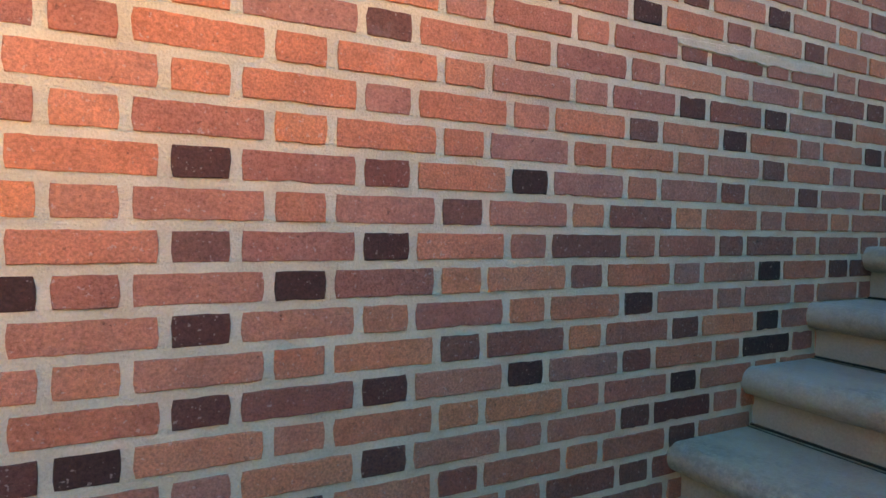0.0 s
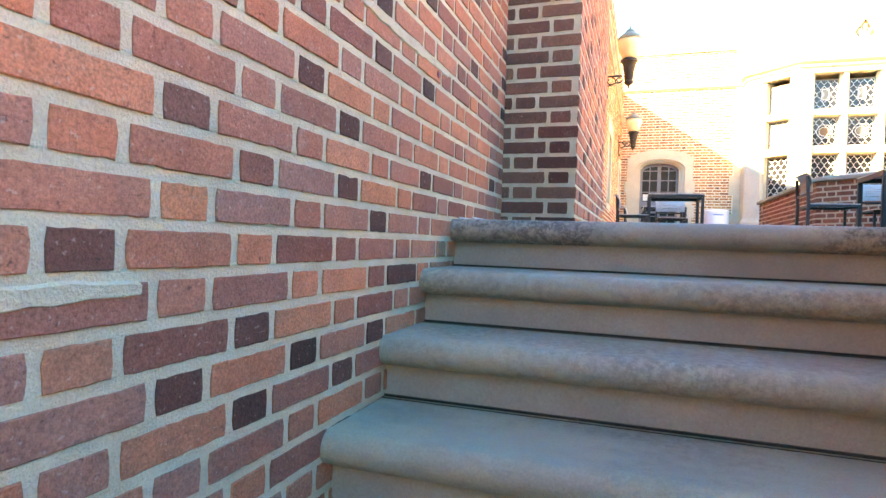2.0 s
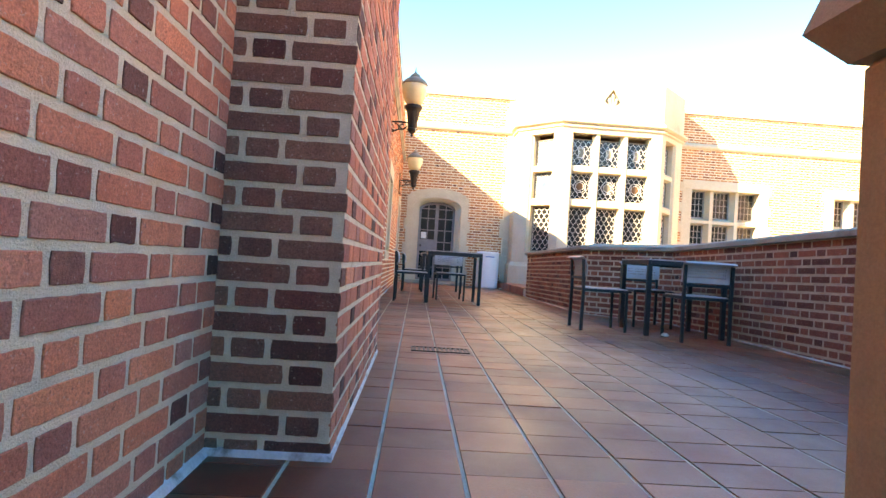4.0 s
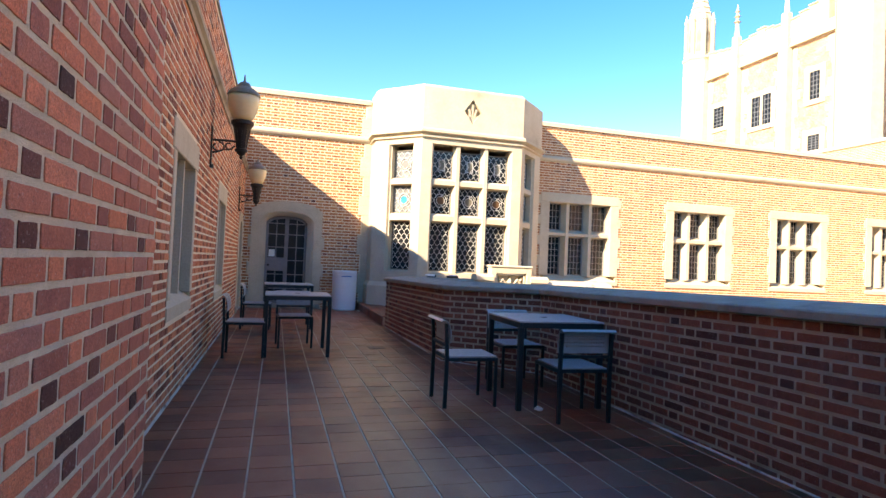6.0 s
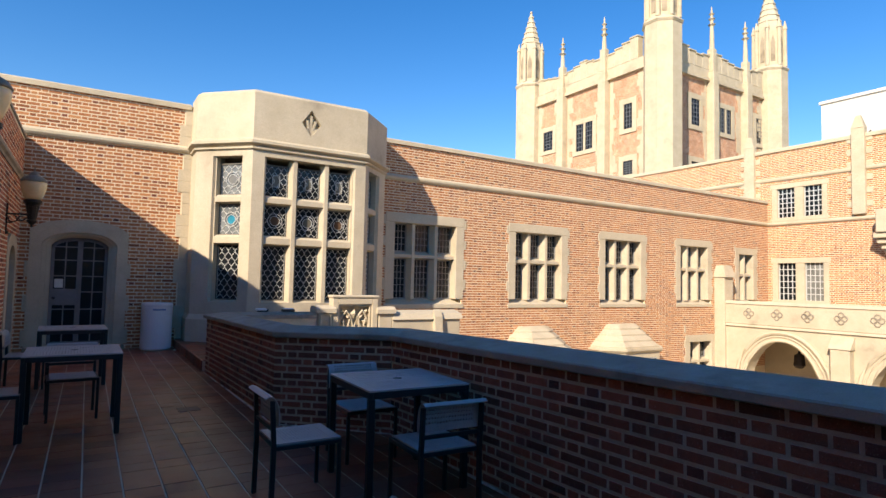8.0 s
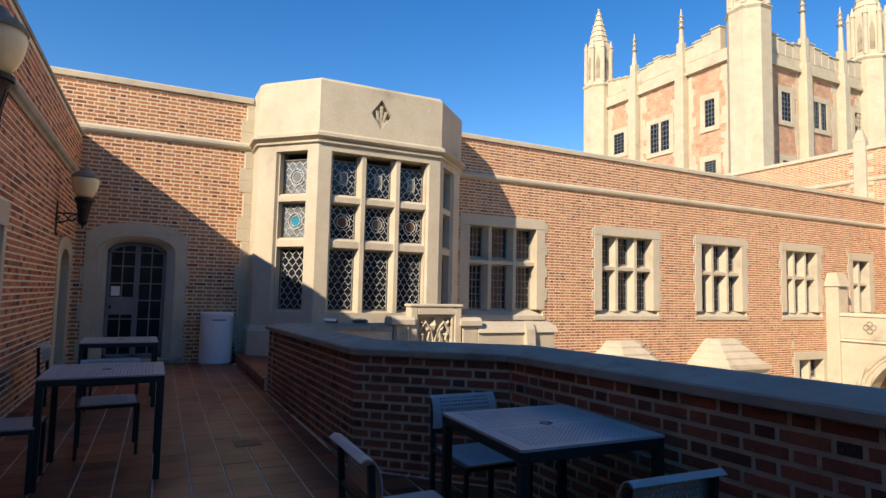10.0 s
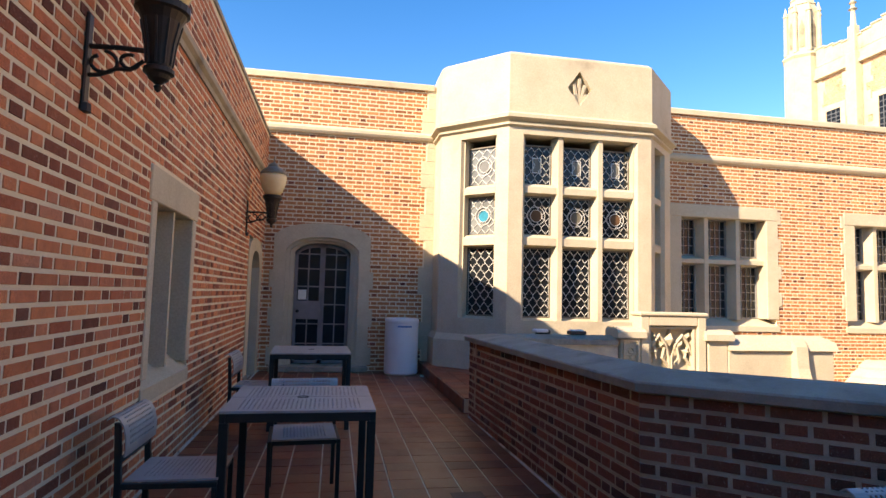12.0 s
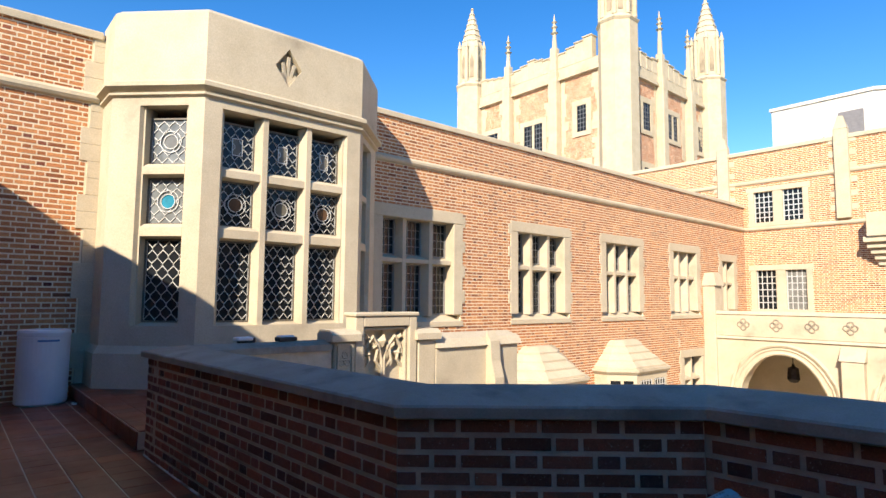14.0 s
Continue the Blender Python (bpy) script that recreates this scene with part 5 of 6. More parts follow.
# hipped stone roofs of the lower bays under the court windows
for y0, y1 in ((-10.25, -12.75), (-13.95, -16.65)):
    ob = thing("lower_bay", "stone bay with hipped stepped stone roof below the court windows", "bay window", group="lower stone bays", kind="structure")
    x0, c = 16.45, 0.55
    def plan(o):
        return [(FAR_X, y0 + o), (x0 + c - o * 0.4, y0 + o), (x0 - o, y0 - c + o * 0.4), (x0 - o, y1 + c - o * 0.4), (x0 + c - o * 0.4, y1 - o), (FAR_X, y1 - o)][::-1]
    def top_plan(k):
        return [(FAR_X, y0 - 0.9 * k), (x0 + c + (FAR_X - x0 - c - 0.12) * k, y0 - 0.9 * k), (x0 + (FAR_X - x0 - 0.12) * k, y0 - c - 0.55 * k), (x0 + (FAR_X - x0 - 0.12) * k, y1 + c + 0.55 * k), (x0 + c + (FAR_X - x0 - c - 0.12) * k, y1 + 0.9 * k), (FAR_X, y1 + 0.9 * k)][::-1]
    part("walls", Shape().frustum(plan(0), COURT_Z, plan(0), -0.62), M_STONE, ob)
    part("cornice", Shape().frustum(plan(0.02), -0.62, plan(0.1), -0.54).frustum(plan(0.1), -0.54, plan(0.1), -0.47), M_STONE, ob)
    f = Shape()
    for k in range(4):
        z = -0.47 + 0.178 * k
        f.frustum(top_plan(k * 0.22), z, top_plan(k * 0.22), z + 0.05)
        f.frustum(top_plan(k * 0.22), z + 0.05, top_plan(k * 0.22 + 0.2), z + 0.178)
    part("roof", f, M_STONE, ob)
    ymid = (y0 + y1) / 2
    for y in (ymid - 0.36, ymid + 0.36):
        win = part("window", Shape().box(x0 - 0.012, x0 + 0.02, y - 0.27, y + 0.27, -2.0, -0.78), M_GLASS, ob)
        g = Shape()
        for i in range(5):
            g.box(x0 - 0.03, x0 - 0.013, y - 0.27 + 0.135 * i - 0.01, y - 0.27 + 0.135 * i + 0.01, -2.0, -0.78)
        for i in range(9):
            g.box(x0 - 0.028, x0 - 0.014, y - 0.27, y + 0.27, -2.0 + 0.15 * i - 0.01, -2.0 + 0.15 * i + 0.01)
        part("cames", g, M_LEAD, win)
    for sgn, yy in ((1, y0), (-1, y1)):
        a = Vector((x0, yy - sgn * c, 0)); b2 = Vector((x0 + c, yy, 0))
        way = (b2 - a).normalized(); nrm = Vector((way.y, -way.x, 0)) * (1 if sgn < 0 else -1)
        f = Shape()
        for t in (0.28, 0.72):
            p = a + (b2 - a) * t
            v = [p - way * 0.13, p + way * 0.13]
            f.add([(*(v[0] + nrm * 0.01).xy, -2.0), (*(v[1] + nrm * 0.01).xy, -2.0), (*(v[1] + nrm * 0.01).xy, -0.78), (*(v[0] + nrm * 0.01).xy, -0.78),
                   (*(v[0] - nrm * 0.02).xy, -2.0), (*(v[1] - nrm * 0.02).xy, -2.0), (*(v[1] - nrm * 0.02).xy, -0.78), (*(v[0] - nrm * 0.02).xy, -0.78)],
                  [(0, 1, 2, 3), (7, 6, 5, 4), (0, 4, 5, 1), (1, 5, 6, 2), (2, 6, 7, 3), (3, 7, 4, 0)])
        part("side_window", f, M_GLASS, ob)
win = mullioned("window_lower", M_FAR @ Matrix.Translation((fu(-18.75), 0, 0)), 1.8, -2.3, -0.25, 2, -1.2, "lower two-light stone window in the brick wall", "court windows")

# gothic balustrade and stone block beyond the parapet
bal = thing("stone_balustrade", "carved pale stone balustrade with pierced gothic tracery", "balustrade", pose(13.3, -3.44, 0.09, 0, 0, -90), kind="structure")
def pedestal(u0, u1, top):
    f = Shape()
    f.soft_box(u0, u1, 0.0, 0.24, -2.0, top - 0.12, 0.012)
    f.prism([(-0.05, top - 0.12), (0.27, top - 0.12), (0.27, top - 0.05), (0.22, top), (0.02, top), (-0.05, top - 0.05)], u0 - 0.05, u1 + 0.05, "x")
    return f
part("pedestal", pedestal(0.0, 0.25, 0.95), M_STONE, bal)
f = Shape()
for a, b in (((0.04, 0.5), (0.04, 0.8)), ((0.21, 0.5), (0.21, 0.8)), ((0.03, 0.8), (0.22, 0.8)), ((0.03, 0.5), (0.22, 0.5))):
    f.soft_box(min(a[0], b[0]) - 0.012, max(a[0], b[0]) + 0.012, -0.025, 0.01, min(a[1], b[1]) - 0.012, max(a[1], b[1]) + 0.012, 0.003)
for c, z in ((0.09, 0.61), (0.16, 0.61), (0.125, 0.69)):
    f.tube([(c + 0.032 * math.cos(k * math.pi / 4), -0.004, z + 0.032 * math.sin(k * math.pi / 4)) for k in range(9)], 0.009, 5)
part("trefoil_panel", f, M_STONE, bal, "small carved trefoil panel")
part("pedestal", pedestal(1.1, 1.36, 0.93), M_STONE, bal)
f = Shape()
f.soft_box(0.25, 0.36, 0.0, 0.2, -2.0, 1.08, 0.01)
f.soft_box(0.97, 1.08, 0.0, 0.2, -2.0, 1.08, 0.01)
f.soft_box(0.36, 0.97, 0.0, 0.2, 0.97, 1.08, 0.008)
f.soft_box(0.38, 0.95, 0.035, 0.2, 0.93, 0.96, 0.006)
f.soft_box(0.37, 0.4, 0.035, 0.2, -2.0, 0.965, 0.006)
f.soft_box(0.93, 0.96, 0.035, 0.2, -2.0, 0.965, 0.006)
f.soft_box(0.23, 1.10, -0.02, 0.22, 1.08, 1.125, 0.012)
part("frame", f, M_STONE, bal)
f = Shape()
for c, r0 in ((0.52, 0.13), (0.81, 0.13)):
    f.tube([(c - r0, 0.09, 0.2), (c - r0, 0.09, 0.6), (c - r0 * 0.6, 0.08, 0.76), (c, 0.07, 0.86), (c + r0 * 0.6, 0.08, 0.76), (c + r0, 0.09, 0.6), (c + r0, 0.09, 0.2)], 0.022, 6)
    for sgn in (-1, 1):
        f.tube([(c + sgn * r0, 0.09, 0.5), (c + sgn * r0 * 0.3, 0.08, 0.6), (c + sgn * r0 * 0.5, 0.07, 0.72)], 0.018, 6)
def carved_leaf(f, c, z, a, ln, wd):
    """A pointed leaf with a raised midrib, growing from (c, z) at angle a from upright."""
    way, side = Vector((math.sin(a), 0, math.cos(a))), Vector((math.cos(a), 0, -math.sin(a)))
    p = Vector((c, 0.10, z))
    rim = [p, p + way * ln * 0.35 - side * wd, p + way * ln * 0.6 - side * wd * 0.35, p + way * ln, p + way * ln * 0.6 + side * wd * 0.35, p + way * ln * 0.35 + side * wd]
    rib = p + way * ln * 0.45 - Vector((0, 0.07, 0))
    v = rim + [rib] + [q + Vector((0, 0.04, 0)) for q in rim]
    f.add(v, [(k, (k + 1) % 6, 6) for k in range(6)] + [(k, k + 7, (k + 1) % 6 + 7, (k + 1) % 6) for k in range(6)])
for c, z, a, ln, wd in ((0.665, 0.72, 0.0, 0.22, 0.07), (0.60, 0.70, -0.7, 0.17, 0.055), (0.73, 0.70, 0.7, 0.17, 0.055), (0.47, 0.80, -0.35, 0.13, 0.04), (0.86, 0.80, 0.35, 0.13, 0.04), (0.52, 0.68, -1.7, 0.13, 0.04), (0.81, 0.68, 1.7, 0.13, 0.04)):
    carved_leaf(f, c, z, a, ln, wd)
part("tracery", f, M_STONE, bal, "pierced pointed tracery with carved leaves")
f = Shape()
f.box(0.37, 0.96, 0.13, 0.19, -2.0, 0.96)
part("panel", f, M_STONE, bal)
f = Shape()
f.soft_box(1.36, 2.8, 0.0, 0.5, -2.2, 0.7, 0.012)
f.prism([(-0.04, 0.7), (0.54, 0.7), (0.5, 0.8), (0.25, 0.86), (0.02, 0.8)], 1.36, 2.84, "x")
part("block", f, M_STONE, bal)
f = Shape()
f.prism([(0.0, -2.0), (-0.16, -2.0), (-0.16, 0.3), (-0.1, 0.5), (-0.08, 0.75), (0.0, 0.88)][::-1], 2.2, 2.36, "x")
part("fin", f, M_STONE, bal)
s = Shape()
s.box(13.32, FAR_X, -6.4, -3.6, COURT_Z, -0.42)
structure("porch_below_bay", s, M_STONE, "stone storey below the bay", "wall")

# ---------------------------------------------------------------- tower
tw = thing("tower", "tall gothic brick and stone tower with turrets and pinnacles", "tower", kind="structure")
TX0, TX1, TY0, TY1 = 24.5, 34.9, -26.0, -37.4
part("wall", Shape().box(TX0, TX1, TY1, TY0, COURT_Z, 13.7), M_TOWER_BRICK, tw)
f = Shape()
f.box(TX0 - 0.12, TX1, TY1, TY0 + 0.12, 13.7, 14.3)
f.box(TX0 - 0.22, TX1, TY1, TY0 + 0.22, 13.62, 13.8)
f.box(TX0 - 0.05, TX1, TY1, TY0 + 0.05, 7.0, 7.3)
part("cornice", f, M_STONE, tw)
def merlons(axis, a, c, fixed, out):
    """Stepped battlements: rising to the corner turrets and to a crest in the middle bay."""
    steps = [15.65, 15.5, 15.35, 15.2, 15.1, 15.2, 15.32, 15.48, 15.32, 15.2, 15.1, 15.12, 15.2, 15.3, 15.4]
    n = len(steps)
    for i, top in enumerate(steps):
        p, q = a + (c - a) * i / n, a + (c - a) * (i + 1) / n
        f = Shape()
        if axis == "x":
            f.soft_box(min(p, q), max(p, q), fixed - 0.35, fixed + out, 14.3, top, 0.03)
            f.soft_box(min(p, q) - 0.03, max(p, q) + 0.03, fixed - 0.4, fixed + out + 0.06, top - 0.1, top, 0.03)
        else:
            f.soft_box(fixed - out, fixed + 0.35, min(p, q), max(p, q), 14.3, top, 0.03)
            f.soft_box(fixed - out - 0.06, fixed + 0.4, min(p, q) - 0.03, max(p, q) + 0.03, top - 0.1, top, 0.03)
        part("merlon", f, M_STONE, tw)
merlons("x", TX0 + 1, TX1 - 1, TY0, 0.12)
merlons("y", TY0 - 1, TY1 + 1, TX0, 0.12)
def octagon(cx, cy, r):
    return [(cx + r * math.cos(math.pi / 8 + math.pi / 4 * k), cy + r * math.sin(math.pi / 8 + math.pi / 4 * k)) for k in range(8)]
for cx, cy, r, ring_z, tip in ((TX1, TY0, 1.0, 15.2, 20.7), (24.15, -26.25, 1.02, 15.75, 23.0), (TX0, TY1, 1.05, 15.6, 21.4)):
    t = part("turret", Shape().frustum(octagon(cx, cy, r), COURT_Z, octagon(cx, cy, r), ring_z), M_STONE, tw)
    part("ring", Shape().frustum(octagon(cx, cy, r + 0.02), ring_z - 0.12, octagon(cx, cy, r + 0.1), ring_z).frustum(octagon(cx, cy, r + 0.1), ring_z, octagon(cx, cy, r * 0.88), ring_z + 0.25), M_STONE, t)
    h = tip - ring_z
    f = Shape()
    f.frustum(octagon(cx, cy, r * 0.80), ring_z + 0.2, octagon(cx, cy, r * 0.78), ring_z + h * 0.5)
    for p in octagon(cx, cy, r * 0.86):
        f.frustum(octagon(p[0], p[1], 0.13), ring_z + 0.2, octagon(p[0], p[1], 0.11), ring_z + h * 0.46)
        f.frustum(octagon(p[0], p[1], 0.15), ring_z + h * 0.46, octagon(p[0], p[1], 0.02), ring_z + h * 0.56)
    part("lantern_stage", f, M_STONE, t)
    f = Shape()
    for k in range(7):
        q0, q1 = 1 - k / 7.0, 1 - (k + 1) / 7.0
        z0, z1 = ring_z + h * (0.5 + 0.5 * k / 7), ring_z + h * (0.5 + 0.5 * (k + 1) / 7)
        f.frustum(octagon(cx, cy, r * 0.72 * q0 + 0.03), z0, octagon(cx, cy, r * 0.72 * q1 + 0.05), z1 - 0.06)
        f.frustum(octagon(cx, cy, r * 0.72 * q1 + 0.11), z1 - 0.08, octagon(cx, cy, r * 0.72 * q1 + 0.06), z1 + 0.02)
    part("spire", f, M_STONE, t)
    # flat plates, not recesses: the niches' shade is put into the darker stone
    for k in range(8):
        a = math.pi / 4 * k
        m = Matrix.Translation((cx, cy, 0)) @ Matrix.Rotation(a, 4, "Z")
        part("niche_shade", Shape().prism([(-0.13, ring_z + 0.5), (0.13, ring_z + 0.5), (0.13, ring_z + h * 0.3), (0.0, ring_z + h * 0.38), (-0.13, ring_z + h * 0.3)], r * 0.72, r * 0.765, "x").moved(m), M_STONE_OLD, t)
for x, y in ((31.5, TY0 + 0.15), (27.95, TY0 + 0.15), (TX0 - 0.15, -31.0), (TX0 - 0.15, -34.45)):
    f = Shape()
    f.soft_box(x - 0.29, x + 0.29, y - 0.29, y + 0.29, COURT_Z, 14.2, 0.05)
    f.soft_box(x - 0.2, x + 0.2, y - 0.2, y + 0.2, 14.2, 15.6, 0.04)
    bt = part("buttress", f, M_STONE, tw)
    tip = 17.6 if y > -30 else 18.2
    f = Shape()
    f.frustum(octagon(x, y, 0.15), 15.6, octagon(x, y, 0.10), tip - 1.2)
    f.lathe([(0.10, tip - 1.2), (0.22, tip - 1.1), (0.09, tip - 1.02), (0.09, tip - 0.86), (0.19, tip - 0.76), (0.08, tip - 0.68), (0.07, tip - 0.55), (0.16, tip - 0.45), (0.06, tip - 0.38), (0.02, tip)], x, y, 8)
    part("pinnacle", f, M_STONE, bt)
# toothed stone quoins against the brick panels
quoin_rng = random.Random(11)
for face, spots in (("n", (25.15, 27.6, 28.3, 31.15, 31.85, 33.95)), ("w", (-27.25, -30.65, -31.35, -34.1, -34.8, -36.4))):
    for k, at in enumerate(spots):
        grow = 1 if k % 2 == 0 else -1
        if face == "w":
            grow = -grow
        f = Shape()
        z = 7.3
        while z < 13.4:
            h, ln = quoin_rng.uniform(0.3, 0.5), quoin_rng.uniform(0.12, 0.55)
            a, c = sorted((at, at + grow * ln))
            if face == "n":
                f.box(a, c, TY0, TY0 + 0.025, z, min(z + h, 13.6))
            else:
                f.box(TX0 - 0.025, TX0, a, c, z, min(z + h, 13.6))
            z += h
        part("quoins", f, M_STONE, tw)
def tower_window(face, a, c, z0, z1, lights):
    """face 'n': along x on the north side; 'w': along y on the west side."""
    f, g, r = Shape(), Shape(), Shape()
    wd = c - a
    f.box(-0.3, 0, -0.06, 0.1, z0 - 0.25, z1 + 0.3); f.box(wd, wd + 0.3, -0.06, 0.1, z0 - 0.25, z1 + 0.3)
    f.box(0, wd, -0.06, 0.1, z1, z1 + 0.3); f.box(0, wd, -0.08, 0.1, z0 - 0.25, z0)
    for k in range(1, lights):
        f.box(wd * k / lights - 0.08, wd * k / lights + 0.08, -0.04, 0.1, z0, z1)
    g.box(0, wd, -0.012, 0.05, z0, z1)
    n = 3 * lights
    for i in range(1, n):
        r.box(wd * i / n - 0.02, wd * i / n + 0.02, -0.03, -0.013, z0, z1)
    for i in range(1, 6):
        r.box(0, wd, -0.028, -0.014, z0 + (z1 - z0) * i / 6 - 0.02, z0 + (z1 - z0) * i / 6 + 0.02)
    m = pose(c, TY0, 0, 0, 0, 180) if face == "n" else pose(TX0, c, 0, 0, 0, -90)
    win = part("window", f.moved(m), M_STONE, tw)
    part("pane", g.moved(m), M_GLASS, win)
    part("cames", r.moved(m), M_LEAD_DARK, win)
for a, c, z0, z1, n in ((25.94, 26.55, 10.44, 11.9, 1), (28.95, 30.35, 9.83, 11.55, 2), (32.5, 33.4, 10.4, 11.7, 1), (25.9, 26.6, 7.8, 8.6, 1), (29.0, 30.3, 7.6, 8.4, 2)):
    tower_window("n", a, c, z0, z1, n)
for a, c, z0, z1, n in ((-29.98, -29.19, 10.82, 12.38, 1), (-33.1, -31.95, 10.8, 12.3, 2), (-36.5, -35.75, 10.7, 12.3, 1), (-29.98, -29.19, 7.9, 8.7, 1)):
    tower_window("w", a, c, z0, z1, n)

# ---------------------------------------------------------------- furniture
def holed_plate(x0, x1, y0, y1, z0, z1, bx, by, pitch, hole):
    """A punched plate: solid margins bx and by wide round a field of eight-sided holes."""
    s = Shape()
    for i in range(16):
        a, b = x0 + (x1 - x0) * i / 16, x0 + (x1 - x0) * (i + 1) / 16
        s.box(a, b, y0, y0 + by, z0, z1); s.box(a, b, y1 - by, y1, z0, z1)
    for i in range(4):
        a, b = bx * i / 4, bx * (i + 1) / 4
        s.box(x0 + a, x0 + b, y0 + by, y1 - by, z0, z1); s.box(x1 - b, x1 - a, y0 + by, y1 - by, z0, z1)
    nx, ny = max(1, round((x1 - x0 - 2 * bx) / pitch)), max(1, round((y1 - y0 - 2 * by) / pitch))
    px, py = (x1 - x0 - 2 * bx) / nx, (y1 - y0 - 2 * by) / ny
    k = hole / 2
    e = k * 0.414
    ring = [(-e, -k), (e, -k), (k, -e), (k, e), (e, k), (-e, k), (-k, e), (-k, -e)]
    faces = []
    for c in range(4):
        d = (c + 1) % 4
        faces += [(c, d, 4 + 2 * c + 1, 4 + 2 * c), (d, 4 + (2 * c + 2) % 8, 4 + 2 * c + 1)]
    low = [tuple(12 + v for v in f)[::-1] for f in faces]
    walls = [(4 + i, 4 + (i + 1) % 8, 16 + (i + 1) % 8, 16 + i) for i in range(8)]
    for i in range(nx):
        for j in range(ny):
            cx, cy = x0 + bx + (i + 0.5) * px, y0 + by + (j + 0.5) * py
            flat = [(cx - px / 2, cy - py / 2), (cx + px / 2, cy - py / 2), (cx + px / 2, cy + py / 2), (cx - px / 2, cy + py / 2)] + [(cx + a, cy + b) for a, b in ring]
            s.add([(*p, z1) for p in flat] + [(*p, z0) for p in flat], faces + low + walls)
    return s


def build_table(m):
    t = thing("patio_table", "square black steel patio table with grey perforated metal top", "table", m, "terrace tables")
    h, a = 0.745, 0.39
    half = holed_plate(-a, -0.012, -a, a, h - 0.012, h, 0.045, 0.07, 0.0235, 0.011)
    part("tabletop", half, M_GREY_METAL, t, "grey perforated metal panel", "stuff")
    part("tabletop", holed_plate(0.012, a, -a, a, h - 0.012, h, 0.045, 0.07, 0.0235, 0.011), M_GREY_METAL, t, "grey perforated metal panel", "stuff")
    part("centre_strip", Shape().box(-0.011, 0.011, -a, -0.03, h - 0.012, h - 0.001).box(-0.011, 0.011, 0.03, a, h - 0.012, h - 0.001), M_GREY_METAL, t)
    part("umbrella_hole", Shape().lathe([(0.03, h - 0.011), (0.034, h - 0.002), (0.034, h + 0.002), (0.026, h + 0.002), (0.026, h - 0.03)], seg=16), M_BLACK, t)
    f = Shape()
    for y in (-a, a - 0.03):
        f.soft_box(-a, a, y, y + 0.03, h - 0.058, h - 0.0125, 0.003)
    for x in (-a, a - 0.03):
        f.soft_box(x, x + 0.03, -a + 0.03, a - 0.03, h - 0.058, h - 0.0125, 0.003)
    part("apron", f, M_BLACK, t)
    for sx in (-1, 1):
        for sy in (-1, 1):
            x, y = sx * (a - 0.022), sy * (a - 0.022)
            part("leg", Shape().soft_box(x - 0.022, x + 0.022, y - 0.022, y + 0.022, 0.0, h - 0.058, 0.004), M_BLACK, t)
    return t


def build_chair(m):
    """Faces local +x; back at -x."""
    c = thing("patio_chair", "black steel patio chair with grey perforated seat and curved back", "chair", m, "terrace chairs")
    seat = holed_plate(-0.2, 0.23, -0.2, 0.2, 0.416, 0.426, 0.06, 0.06, 0.022, 0.010)
    part("seat", seat, M_GREY_METAL, c, "grey perforated metal seat", "stuff")
    f = Shape()
    for y in (-0.225, 0.2):
        f.soft_box(-0.22, 0.23, y, y + 0.025, 0.388, 0.415, 0.003)
    for x in (-0.21, 0.2):
        f.soft_box(x, x + 0.025, -0.2, 0.2, 0.388, 0.415, 0.003)
    part("seat_frame", f, M_BLACK, c)
    for y in (-0.225, 0.2):
        part("leg", Shape().soft_box(0.205, 0.23, y, y + 0.025, 0.0, 0.388, 0.003), M_BLACK, c)
        q = Shape().prism([(-0.24, 0.0), (-0.21, 0.0), (-0.205, 0.41), (-0.225, 0.70), (-0.25, 0.70), (-0.235, 0.41)], y, y + 0.025, "y")
        part("back_leg", q, M_BLACK, c)
    back = holed_plate(0.0, 0.24, -0.228, 0.228, -0.003, 0.003, 0.035, 0.05, 0.021, 0.011)
    curve = [(-0.196, 0.54), (-0.192, 0.585), (-0.196, 0.64), (-0.208, 0.685), (-0.23, 0.721), (-0.262, 0.731), (-0.285, 0.715)]
    def bend(v):
        u, y, d = v
        k = min(max(u / 0.24, 0.0), 0.9999) * (len(curve) - 1)
        i = int(k)
        p, q = Vector(curve[i]), Vector(curve[i + 1])
        n = Vector((q.y - p.y, p.x - q.x)).normalized()
        w = p.lerp(q, k - i) + n * d
        return (w.x, y, w.y)
    back.v = [bend(v) for v in back.v]
    part("backrest", back, M_GREY_METAL, c, "grey perforated curved back panel", "stuff")
    part("rear_rail", Shape().soft_box(-0.235, -0.215, -0.2, 0.2, 0.505, 0.53, 0.003), M_BLACK, c)
    return c


table = build_table(pose(10.70, -0.10, 0, 0, 0, 0.5))
for x, y, r in ((13.47, -0.04, 2.0), (8.0, -2.19, -1.5)):
    copy_thing(table, pose(x, y, 0, 0, 0, r))
chair = build_chair(pose(10.50, 0.5, 0, 0, 0, -91))
for x, y, r in ((11.26, -0.09, 184), (13.28, 0.46, -92), (8.0, -1.44, -90), (7.43, -2.18, -2), (8.70, -2.22, 180)):
    copy_thing(chair, pose(x, y, 0, 0, 0, r))

